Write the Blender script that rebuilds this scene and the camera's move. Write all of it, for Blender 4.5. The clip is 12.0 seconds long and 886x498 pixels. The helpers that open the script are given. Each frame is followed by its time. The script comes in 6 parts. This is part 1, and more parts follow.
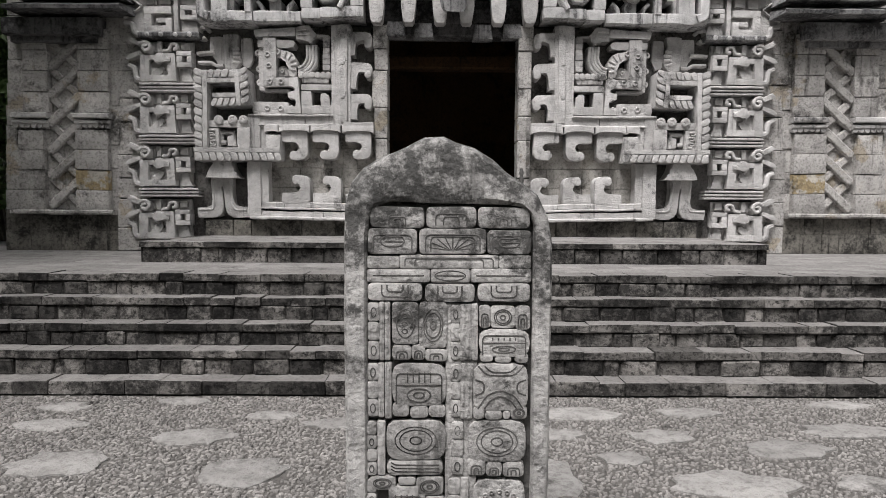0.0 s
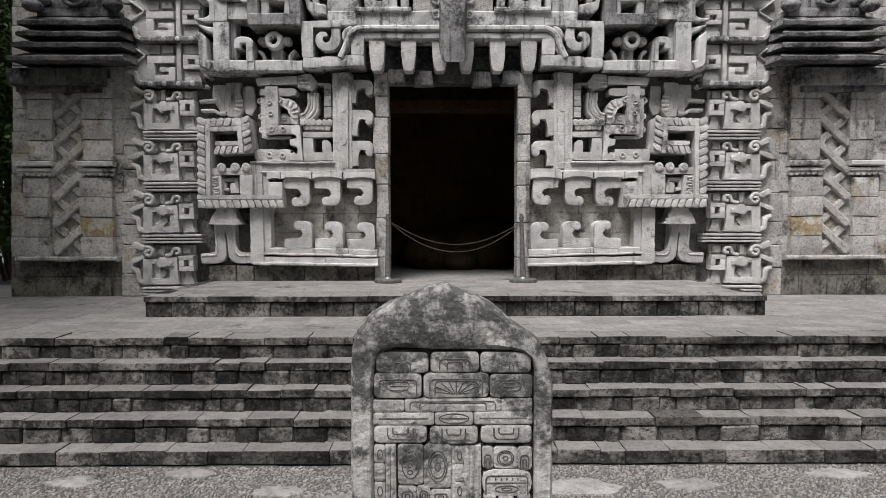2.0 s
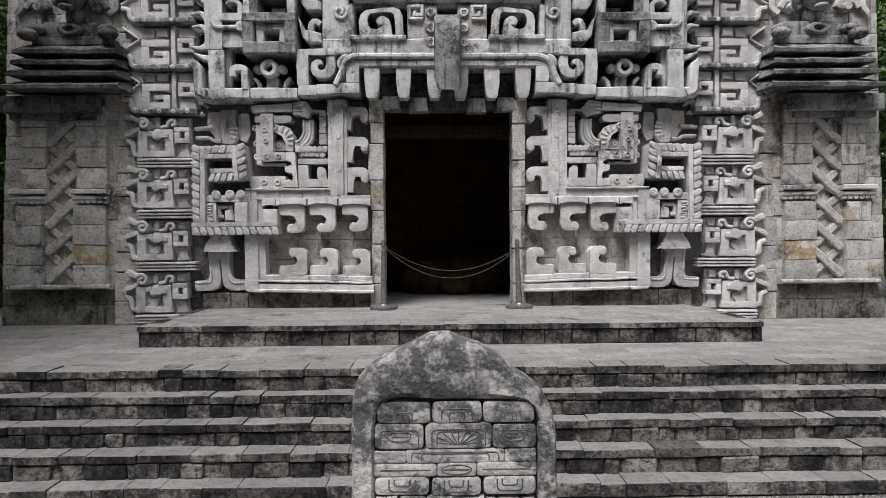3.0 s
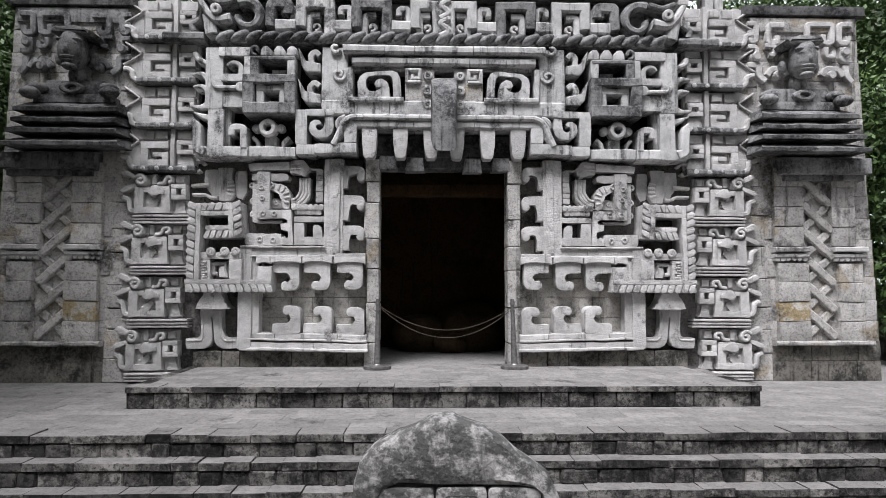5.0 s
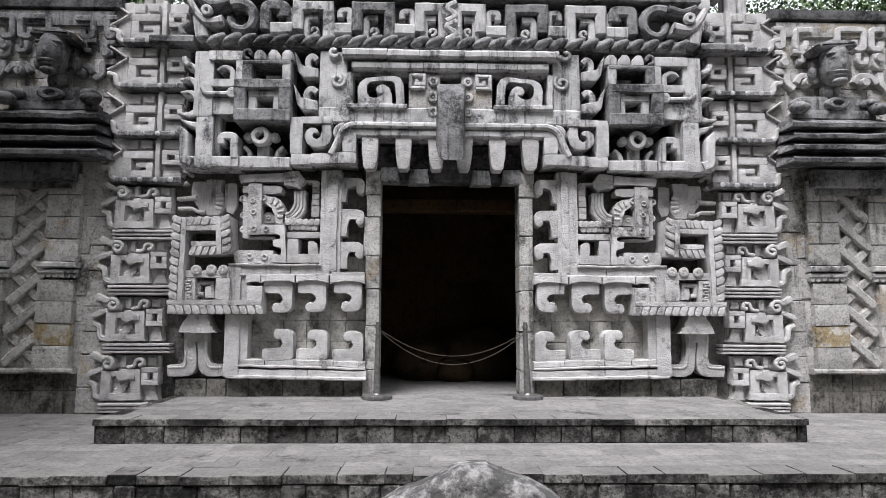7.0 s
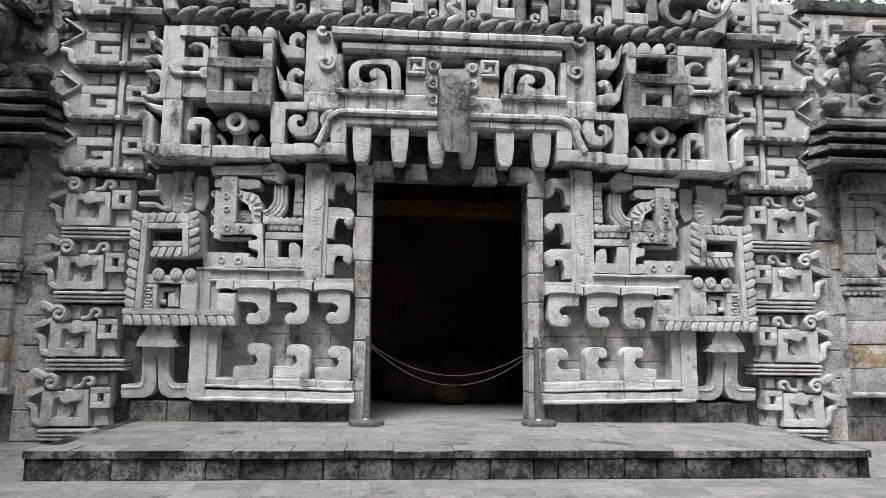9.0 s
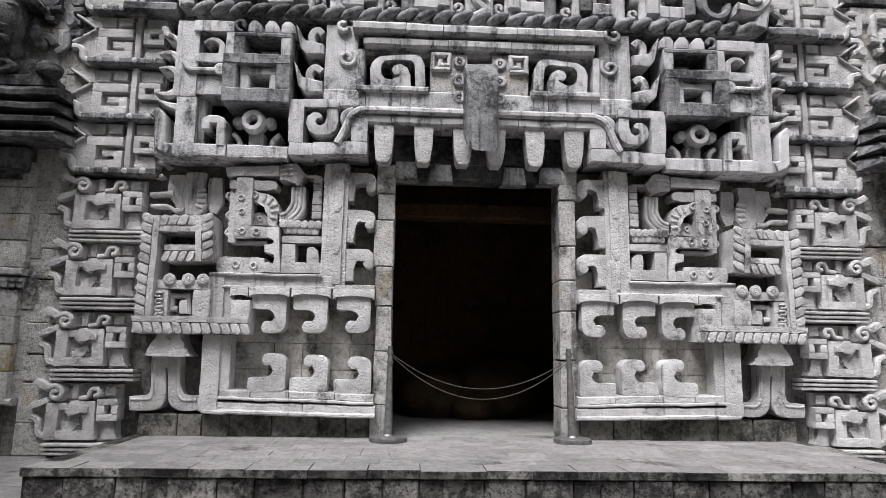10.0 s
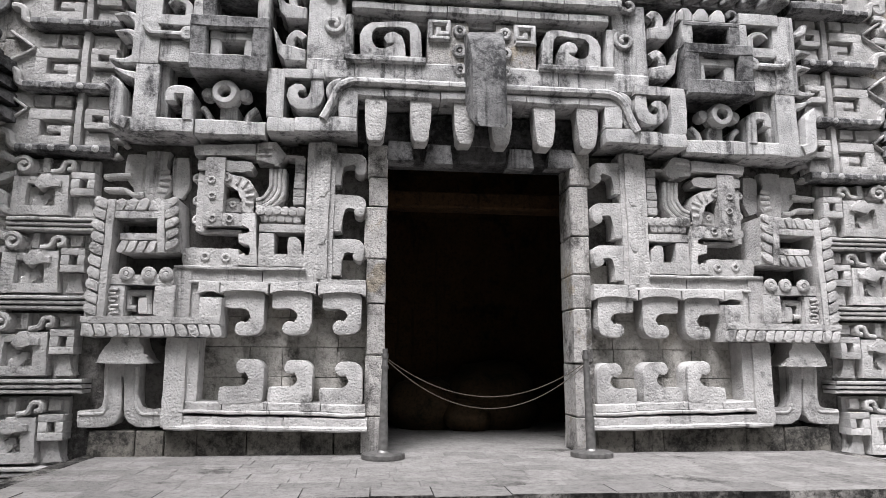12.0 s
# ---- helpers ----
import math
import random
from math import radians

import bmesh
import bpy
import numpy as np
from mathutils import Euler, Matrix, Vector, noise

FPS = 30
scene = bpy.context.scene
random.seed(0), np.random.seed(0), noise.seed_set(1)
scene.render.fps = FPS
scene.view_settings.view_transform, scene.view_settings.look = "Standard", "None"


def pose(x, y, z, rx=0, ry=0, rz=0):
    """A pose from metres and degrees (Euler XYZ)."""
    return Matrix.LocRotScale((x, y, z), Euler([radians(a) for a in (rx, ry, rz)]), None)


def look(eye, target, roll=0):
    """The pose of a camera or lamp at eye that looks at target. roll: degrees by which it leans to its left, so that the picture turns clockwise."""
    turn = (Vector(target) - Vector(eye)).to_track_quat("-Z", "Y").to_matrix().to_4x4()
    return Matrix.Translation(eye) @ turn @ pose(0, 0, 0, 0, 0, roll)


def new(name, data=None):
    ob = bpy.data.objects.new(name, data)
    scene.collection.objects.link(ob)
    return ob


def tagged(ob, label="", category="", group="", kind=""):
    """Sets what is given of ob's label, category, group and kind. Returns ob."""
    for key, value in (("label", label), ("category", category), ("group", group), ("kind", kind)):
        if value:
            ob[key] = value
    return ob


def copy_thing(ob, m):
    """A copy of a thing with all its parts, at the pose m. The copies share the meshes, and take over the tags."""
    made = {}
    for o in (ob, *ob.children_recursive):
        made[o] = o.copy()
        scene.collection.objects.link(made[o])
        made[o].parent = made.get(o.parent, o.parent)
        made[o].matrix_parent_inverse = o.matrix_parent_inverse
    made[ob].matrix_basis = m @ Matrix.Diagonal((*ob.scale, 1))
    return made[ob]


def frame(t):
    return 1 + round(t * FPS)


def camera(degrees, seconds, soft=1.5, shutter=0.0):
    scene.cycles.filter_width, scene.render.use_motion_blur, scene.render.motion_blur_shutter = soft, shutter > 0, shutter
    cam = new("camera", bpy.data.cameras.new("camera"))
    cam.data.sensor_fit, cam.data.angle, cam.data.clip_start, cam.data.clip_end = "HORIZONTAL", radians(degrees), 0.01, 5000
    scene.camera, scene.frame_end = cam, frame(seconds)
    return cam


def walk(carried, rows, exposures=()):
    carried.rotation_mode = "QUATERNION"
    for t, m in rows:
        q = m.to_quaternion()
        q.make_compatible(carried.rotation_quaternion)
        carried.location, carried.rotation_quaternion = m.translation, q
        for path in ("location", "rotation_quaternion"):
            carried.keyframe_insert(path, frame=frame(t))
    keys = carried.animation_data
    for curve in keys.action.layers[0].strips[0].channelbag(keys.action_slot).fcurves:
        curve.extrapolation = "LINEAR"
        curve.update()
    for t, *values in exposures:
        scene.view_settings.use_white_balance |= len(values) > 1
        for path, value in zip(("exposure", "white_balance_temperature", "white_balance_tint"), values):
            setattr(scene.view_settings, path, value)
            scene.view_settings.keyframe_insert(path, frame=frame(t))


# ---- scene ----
cam = camera(69.0, 12.0, soft=0.75)
PATH = [
    (0, (0.061, -0.146, 1.576), (0.074, 1.851, 1.458), 0.3),
    (0.5, (0.068, -0.145, 1.69), (0.08, 1.852, 1.579), 0.2),
    (1, (0.068, -0.168, 1.859), (0.08, 1.829, 1.75), 0.2),
    (1.5, (0.058, -0.191, 2.003), (0.07, 1.806, 1.904), -0.2),
    (2, (0.048, -0.199, 2.112), (0.06, 1.798, 2.019), -0.1),
    (2.5, (0.031, -0.183, 2.183), (0.039, 1.815, 2.092), 0.2),
    (3, (0.019, -0.172, 2.227), (0.051, 1.828, 2.19), -0.4),
    (4.8, (-0.027, -0.173, 2.328), (0.019, 1.823, 2.43), -0.1),
    (5, (-0.035, -0.151, 2.333), (0.024, 1.844, 2.456), 0.1),
    (5.5, (-0.048, -0.078, 2.348), (0.019, 1.914, 2.507), -0.6),
    (6, (0.015, 0.092, 2.377), (0.011, 2.08, 2.599), 0.1),
    (6.5, (-0.016, 0.328, 2.311), (0.028, 2.315, 2.532), 0.6),
    (7, (-0.084, 0.615, 2.233), (-0.028, 2.603, 2.447), 0.2),
    (7.2, (-0.116, 0.714, 2.232), (-0.062, 2.702, 2.443), 0.7),
    (8.8, (-0.309, 1.552, 2.174), (-0.194, 3.529, 2.452), 0.2),
    (9, (-0.355, 1.65, 2.159), (-0.221, 3.627, 2.435), 0.6),
    (9.5, (-0.389, 1.897, 2.152), (-0.278, 3.872, 2.443), 1.3),
    (10, (-0.477, 2.101, 2.123), (-0.383, 4.074, 2.44), 0.9),
    (10.5, (-0.584, 2.331, 2.077), (-0.407, 4.295, 2.412), 0.1),
    (11, (-0.665, 2.529, 2.094), (-0.468, 4.491, 2.426), 0.3),
    (11.5, (-0.715, 2.742, 2.069), (-0.54, 4.712, 2.368), 0.3),
    (12, (-0.779, 2.969, 2.066), (-0.578, 4.929, 2.411), 0.3),
]
walk(cam, [(t, look(eye, target, roll)) for t, eye, target, roll in PATH],
     exposures=((0, 0.22, 6450, 10), (2.5, 0.18, 6350, 10), (5.5, 0.38, 6150, 11), (9, 0.41, 6200, 11), (11.4, 0.46, 6220, 11), (12, 0.56, 6250, 11)))

# ---- light ----
world = bpy.data.worlds.new("overcast_sky")
scene.world = world
world.use_nodes = True
wn = world.node_tree.nodes
sky = wn.new("ShaderNodeTexSky")
sky.sky_type = "NISHITA"
sky.sun_disc = False
sky.sun_elevation, sky.sun_rotation = radians(60), radians(148)
sky.air_density, sky.dust_density, sky.ozone_density = 1.0, 6.0, 0.6
soften = wn.new("ShaderNodeHueSaturation")
soften.inputs["Saturation"].default_value = 0.072
world.node_tree.links.new(sky.outputs[0], soften.inputs["Color"])
world.node_tree.links.new(soften.outputs[0], wn["Background"].inputs["Color"])
wn["Background"].inputs["Strength"].default_value = 0.05
sun_data = bpy.data.lights.new("sun", "SUN")
sun_data.energy, sun_data.angle, sun_data.color = 5.0, radians(26), (1.0, 0.965, 0.95)
sun = new("sun", sun_data)
sun.matrix_world = look((-4.5, -1.5, 16), (0.2, 6, 0))

C = 0.25          # the facade's middle
YW = 9.5          # plane of the facade's wall
TZ, PZ = 0.96, 1.20   # terrace and door platform


# ---- materials ----
def stone(name, light, dark, stain=0.5, streak=0.5, bump=0.5, grain=1.0, rough=0.9, vary=0.15, ochre=0.0, ochre_at=0.57, pits=0.5, mottle=0.5, patch_scale=1.6, rise=None, island=0.0):
    """Weathered stone: pale body, dark mould in patches and rain streaks, grain and pits."""
    m = bpy.data.materials.new(name)
    m.use_nodes = True
    nt = m.node_tree
    n, l = nt.nodes, nt.links
    bsdf = n["Principled BSDF"]
    bsdf.inputs["Roughness"].default_value = rough
    bsdf.inputs["Specular IOR Level"].default_value = 0.25
    geo = n.new("ShaderNodeNewGeometry")
    info = n.new("ShaderNodeObjectInfo")

    def noise_tex(scale, detail=6, roughness=0.6, stretch=None):
        t = n.new("ShaderNodeTexNoise")
        t.inputs["Scale"].default_value = scale
        t.inputs["Detail"].default_value = detail
        t.inputs["Roughness"].default_value = roughness
        if stretch:
            mp = n.new("ShaderNodeMapping")
            mp.inputs["Scale"].default_value = stretch
            l.new(geo.outputs["Position"], mp.inputs["Vector"])
            l.new(mp.outputs[0], t.inputs["Vector"])
        else:
            l.new(geo.outputs["Position"], t.inputs["Vector"])
        return t.outputs["Fac"]

    def ramp(fac, lo, hi, a=0.0, b=1.0):
        r = n.new("ShaderNodeMapRange")
        r.inputs["From Min"].default_value, r.inputs["From Max"].default_value = lo, hi
        r.inputs["To Min"].default_value, r.inputs["To Max"].default_value = a, b
        l.new(fac, r.inputs["Value"])
        return r.outputs[0]

    def math_node(op, a, b):
        k = n.new("ShaderNodeMath")
        k.operation = op
        k.use_clamp = True
        for i, v in enumerate((a, b)):
            if isinstance(v, float):
                k.inputs[i].default_value = v
            else:
                l.new(v, k.inputs[i])
        return k.outputs[0]

    def mix(fac, a, b):
        k = n.new("ShaderNodeMix")
        k.data_type = "RGBA"
        if isinstance(fac, float):
            k.inputs[0].default_value = fac
        else:
            l.new(fac, k.inputs[0])
        for i, v in ((6, a), (7, b)):
            if isinstance(v, tuple):
                k.inputs[i].default_value = (*v, 1)
            else:
                l.new(v, k.inputs[i])
        return k.outputs[2]

    patch = ramp(noise_tex(patch_scale, 9, 0.72), 0.63 - 0.22 * stain, 0.71 - 0.20 * stain)
    rain = ramp(noise_tex(1.0, 7, 0.65, (7, 7, 0.6)), 0.66 - 0.2 * streak, 0.76 - 0.18 * streak)
    fleck = ramp(noise_tex(22 * grain, 7, 0.78), 0.50, 0.60)
    mid = ramp(noise_tex(5.5, 6, 0.65), 0.35, 0.7)
    body = mix(math_node("MULTIPLY", mid, 0.75), light, tuple(0.5 * a + 0.5 * b for a, b in zip(light, dark)))
    if ochre:
        body = mix(math_node("MULTIPLY", ramp(noise_tex(2.1 if ochre_at > 0.5 else 5.0, 6, 0.65), ochre_at, ochre_at + 0.05), float(ochre)), body, (0.28, 0.215, 0.115))
    if rise:
        # lichen that grew down from the top
        xyz = n.new("ShaderNodeSeparateXYZ")
        l.new(geo.outputs["Position"], xyz.inputs[0])
        high = ramp(xyz.outputs["Z"], rise[0], rise[1], 0.0, 0.19)
        patch = math_node("MAXIMUM", patch, ramp(math_node("ADD", noise_tex(3.6, 9, 0.72), high), 0.58, 0.645))
    soil = math_node("MAXIMUM", math_node("MULTIPLY", patch, 0.85), math_node("MULTIPLY", rain, 0.8))
    soil = math_node("MULTIPLY", soil, ramp(noise_tex(14 * grain, 7, 0.75), 0.36, 0.52, 0.25, 1.0))
    col = mix(soil, body, dark)
    col = mix(math_node("MULTIPLY", fleck, float(mottle)), col, dark)
    tone = n.new("ShaderNodeHueSaturation")
    l.new(col, tone.inputs["Color"])
    l.new(ramp(info.outputs["Random"], 0.0, 1.0, 1.0 - vary, 1.0 + vary), tone.inputs["Value"])
    if island:
        each = n.new("ShaderNodeHueSaturation")
        l.new(tone.outputs[0], each.inputs["Color"])
        l.new(ramp(geo.outputs["Random Per Island"], 0.0, 1.0, 1.0 - island, 1.0 + island), each.inputs["Value"])
        tone = each
    l.new(tone.outputs[0], bsdf.inputs["Base Color"])
    pit = n.new("ShaderNodeTexVoronoi")
    pit.inputs["Scale"].default_value = 34 * grain
    l.new(geo.outputs["Position"], pit.inputs["Vector"])
    height = math_node("ADD", math_node("MULTIPLY", noise_tex(48 * grain, 6, 0.7), 0.6),
                       math_node("MULTIPLY", ramp(pit.outputs["Distance"], 0.0, 0.5), 0.4 * pits))
    bump1 = n.new("ShaderNodeBump")
    bump1.inputs["Strength"].default_value, bump1.inputs["Distance"].default_value = bump, 0.02
    l.new(height, bump1.inputs["Height"])
    bump2 = n.new("ShaderNodeBump")
    bump2.inputs["Strength"].default_value, bump2.inputs["Distance"].default_value = 0.5 * bump, 0.03
    l.new(noise_tex(9, 4, 0.6), bump2.inputs["Height"])
    l.new(bump1.outputs[0], bump2.inputs["Normal"])
    l.new(bump2.outputs[0], bsdf.inputs["Normal"])
    return m


def plain(name, colour, rough=0.6, metal=0.0, scale=20.0, vary=0.3):
    m = bpy.data.materials.new(name)
    m.use_nodes = True
    n, l = m.node_tree.nodes, m.node_tree.links
    b = n["Principled BSDF"]
    b.inputs["Roughness"].default_value, b.inputs["Metallic"].default_value = rough, metal
    t = n.new("ShaderNodeTexNoise")
    t.inputs["Scale"].default_value = scale
    geo = n.new("ShaderNodeNewGeometry")
    l.new(geo.outputs["Position"], t.inputs["Vector"])
    r = n.new("ShaderNodeValToRGB")
    r.color_ramp.elements[0].position, r.color_ramp.elements[1].position = 0.3, 0.7
    r.color_ramp.elements[0].color = (*[c * (1 - vary) for c in colour], 1)
    r.color_ramp.elements[1].color = (*[min(1, c * (1 + vary)) for c in colour], 1)
    l.new(t.outputs["Fac"], r.inputs[0])
    l.new(r.outputs[0], b.inputs["Base Color"])
    return m


PALE = stone("carved_limestone", (0.56, 0.547, 0.538), (0.03, 0.029, 0.028), stain=0.25, streak=0.32, bump=0.8, mottle=0.13, grain=0.95, pits=0.8)
BAND = stone("rain_stained_limestone", (0.60, 0.592, 0.588), (0.016, 0.016, 0.018), stain=0.42, streak=0.75, bump=0.8, mottle=0.16, grain=1.2)
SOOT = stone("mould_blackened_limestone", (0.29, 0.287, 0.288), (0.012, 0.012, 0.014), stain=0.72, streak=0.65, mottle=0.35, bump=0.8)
# Serves mouldy ledges, and paints shade in cavities, soffit, lintel and comb windows.
CHAR = stone("black_mould_and_shade", (0.16, 0.157, 0.158), (0.006, 0.006, 0.007), stain=0.78, streak=0.6, mottle=0.35, bump=0.9)
WALL = stone("ashlar_limestone", (0.50, 0.482, 0.464), (0.030, 0.028, 0.026), stain=0.44, streak=0.42, ochre=0.5, mottle=0.48, bump=1.0, grain=1.2)
BASE = stone("dark_base_stone", (0.20, 0.188, 0.168), (0.008, 0.008, 0.008), stain=0.8, streak=0.4, mottle=0.5, bump=0.8)
# Dark STEP fronts and pale TREAD tops: stain, wear and overhead light, as colour.
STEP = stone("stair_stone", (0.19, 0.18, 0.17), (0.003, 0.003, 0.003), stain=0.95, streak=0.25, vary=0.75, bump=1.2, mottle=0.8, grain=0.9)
TREAD = stone("worn_toplit_tread_stone", (0.215, 0.206, 0.199), (0.03, 0.028, 0.027), stain=0.2, streak=0.0, vary=0.12, mottle=0.3, bump=0.8)
PAVE = stone("paving_stone", (0.25, 0.24, 0.233), (0.04, 0.038, 0.036), stain=0.25, streak=0.0, vary=0.16, mottle=0.3, bump=0.8)
JOINT = stone("joint_mortar", (0.07, 0.066, 0.062), (0.012, 0.011, 0.011), stain=0.5, streak=0.0)
STELA = stone("stela_limestone", (0.48, 0.468, 0.456), (0.020, 0.020, 0.019), stain=0.48, streak=0.66, bump=0.8, grain=1.1, mottle=0.36, patch_scale=2.6, rise=(1.0, 1.7))
PANEL = stone("pale_plastered_block", (0.43, 0.413, 0.385), (0.03, 0.028, 0.024), stain=0.38, streak=0.35, ochre=0.12, mottle=0.3, bump=0.9)
LICHEN = stone("yellow_lichened_limestone", (0.46, 0.43, 0.38), (0.030, 0.028, 0.026), stain=0.3, streak=0.3, ochre=0.9, ochre_at=0.47, mottle=0.4, bump=1.0)
# Darker than the blocks, to deepen the shade in the relief's recesses.
BACKING = stone("shade_dark_rubble_wall", (0.16, 0.153, 0.146), (0.012, 0.011, 0.011), stain=0.6, streak=0.4, mottle=0.4, bump=1.0)
CUT = stone("stela_groove_dirt_and_shade", (0.12, 0.116, 0.112), (0.006, 0.006, 0.006), stain=0.4, streak=0.2)
PEBBLE = stone("pebble", (0.25, 0.238, 0.228), (0.025, 0.023, 0.022), stain=0.2, streak=0.0, vary=0.0, mottle=0.4, island=0.28)
FLAG = stone("stepping_stone", (0.30, 0.29, 0.28), (0.05, 0.047, 0.044), stain=0.3, streak=0.0, bump=1.0, mottle=0.35)
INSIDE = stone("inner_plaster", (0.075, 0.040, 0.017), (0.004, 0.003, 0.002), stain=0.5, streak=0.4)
STEEL = plain("dull_steel", (0.20, 0.195, 0.19), 0.5, 0.7)
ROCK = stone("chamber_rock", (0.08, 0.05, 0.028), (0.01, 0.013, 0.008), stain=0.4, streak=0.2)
CORD = plain("barrier_cord", (0.055, 0.045, 0.034), 0.8, 0.0, 90)
BARK = plain("bark", (0.06, 0.05, 0.04), 0.95, 0.0, 12, 0.5)
LEAF = plain("leaf", (0.06, 0.105, 0.028), 0.5, 0.0, 1.5, 0.6)
SOIL = stone("packed_earth", (0.10, 0.094, 0.088), (0.03, 0.028, 0.027), stain=0.3, streak=0.0)


# ---- building helpers ----
ORIGIN = {}


def thing(name, label, category, u=0.0, z=0.0, y=YW, group="", kind=""):
    """An Empty at the base of a thing, u metres from the facade's middle."""
    ob = new(name)
    ob.empty_display_size = 0.1
    ob.location = (C + u, y, z)
    ORIGIN[ob.name] = Vector((u, 0, z))
    return tagged(ob, label, category, group, kind)


def mesh_of(bm, name, mat, wear=0.0, smooth=True):
    if wear:
        for v in bm.verts:
            v.co += noise.noise_vector(v.co * 9.0) * wear + noise.noise_vector(v.co * 2.3 + Vector((7, 3, 1))) * wear
    bmesh.ops.recalc_face_normals(bm, faces=bm.faces)
    me = bpy.data.meshes.new(name)
    bm.to_mesh(me)
    bm.free()
    me.materials.append(mat)
    if smooth:
        for p in me.polygons:
            p.use_smooth = True
        me.set_sharp_from_angle(angle=radians(38))
    return me


def part(name, bm, mat, parent, label="", wear=0.009):
    """One mesh under a thing or part; its shape is given in u, depth (towards the viewer negative) and height."""
    org = ORIGIN[parent.name]
    for v in bm.verts:
        v.co -= org
    ob = new(name, mesh_of(bm, name, mat, wear))
    ob.parent = parent
    ORIGIN[ob.name] = org
    return tagged(ob, label)


def mirror(ob):
    """A mirrored copy of a thing on the other side of the facade's middle."""
    u = ob.location.x - C
    return copy_thing(ob, Matrix.Translation((C - u, ob.location.y, ob.location.z)) @ Matrix.Diagonal((-1, 1, 1, 1)))


def rounded(pts, r, steps=4, closed=False):
    """A path with its corners turned into arcs of about r."""
    out = []
    n = len(pts)
    for i, p in enumerate(pts):
        p = Vector(p)
        if not closed and i in (0, n - 1):
            out.append(p)
            continue
        a, b = Vector(pts[i - 1]) - p, Vector(pts[(i + 1) % n]) - p
        k = min(r, 0.48 * a.length, 0.48 * b.length)
        a, b = p + a.normalized() * k, p + b.normalized() * k
        for s in range(steps + 1):
            t = s / steps
            out.append(a * (1 - t) ** 2 + p * 2 * t * (1 - t) + b * t * t)
    return out


def sweep(bm, pts, w, d, back=0.0, bevel=0.02, r=0.0, w2=None, steps=4):
    """A raised band of width w (ending w2) and depth d along a path in the facade's plane, with worn edges."""
    path = rounded(pts, r, steps) if r else [Vector(p) for p in pts]
    path = [p for i, p in enumerate(path) if i == 0 or (p - path[i - 1]).length > 1e-4]
    full = [path[0]]
    for a, b in zip(path, path[1:]):
        k = int((b - a).length / 0.11) if len(path) < 12 else 0
        full += [a.lerp(b, j / (k + 1)) for j in range(1, k + 1)] + [b]
    path = full
    n = len(path)
    total = sum((path[i + 1] - path[i]).length for i in range(n - 1))
    bevel = min(bevel, 0.3 * w)
    rows, gone = [], 0.0
    for i, p in enumerate(path):
        t0 = (p - path[i - 1]).normalized() if i else (path[1] - p).normalized()
        t1 = (path[i + 1] - p).normalized() if i < n - 1 else t0
        tan = (t0 + t1)
        tan = tan.normalized() if tan.length > 1e-5 else t1
        side = Vector((-tan.y, tan.x))
        stretch = 1 / max(0.5, abs(side.dot(Vector((-t1.y, t1.x)))))
        if i:
            gone += (p - path[i - 1]).length
        h = 0.5 * ((w2 - w) * gone / total + w if w2 is not None else w)
        k = min(bevel, 0.6 * h)
        row = []
        for s, dep in ((-h, 0), (-h, d - bevel), (-h + k, d), (h - k, d), (h, d - bevel), (h, 0)):
            q = p + side * s * stretch
            row.append(bm.verts.new((q.x, -(back + dep), q.y)))
        rows.append(row)
    for a, b in zip(rows, rows[1:]):
        for j in range(5):
            bm.faces.new((a[j], a[j + 1], b[j + 1], b[j]))
    for row, sgn in ((rows[0], -1), (rows[-1], 1)):
        bm.faces.new(row if sgn < 0 else row[::-1])
    return bm


def band(pts, w, d, **k):
    return sweep(bmesh.new(), pts, w, d, **k)


def course(name, pts, w, d, parent, mat, size=0.5, **k):
    """A straight moulding laid of several stones with open joints; each stone is a part."""
    a, b = Vector(pts[0]), Vector(pts[1])
    n = max(1, round((b - a).length / size))
    cut = [0.0] + [(i + 0.22 * math.sin(7.3 * i + 13 * a.y + 5 * w)) / n for i in range(1, n)] + [1.0]
    gap = 0.004 / (b - a).length
    for i in range(n):
        part(name, band([a.lerp(b, cut[i] + (gap if i else 0)), a.lerp(b, cut[i + 1] - (gap if i < n - 1 else 0))], w, d + 0.007 * math.sin(5.1 * i + 11 * a.y), **k), mat, parent, wear=0.009)


def slab(pts, d, back=0.0, bevel=0.02, bm=None, r=0.0):
    """A flat-faced raised piece of any outline."""
    bm = bm or bmesh.new()
    pts = rounded(pts, r, 3, True) if r else [Vector(p) for p in pts]
    low = [bm.verts.new((p.x, -back, p.y)) for p in pts]
    top = [bm.verts.new((p.x, -back - d, p.y)) for p in pts]
    n = len(pts)
    for i in range(n):
        bm.faces.new((low[i], low[(i + 1) % n], top[(i + 1) % n], top[i]))
    face = bm.faces.new(top)
    if bevel:
        bmesh.ops.bevel(bm, geom=list(face.edges), offset=bevel, segments=2, profile=0.6, affect="EDGES")
    return bm


def box(u0, z0, u1, z1, d, back=0.0, bevel=0.02, bm=None):
    return slab([(u0, z0), (u1, z0), (u1, z1), (u0, z1)], d, back, bevel, bm)


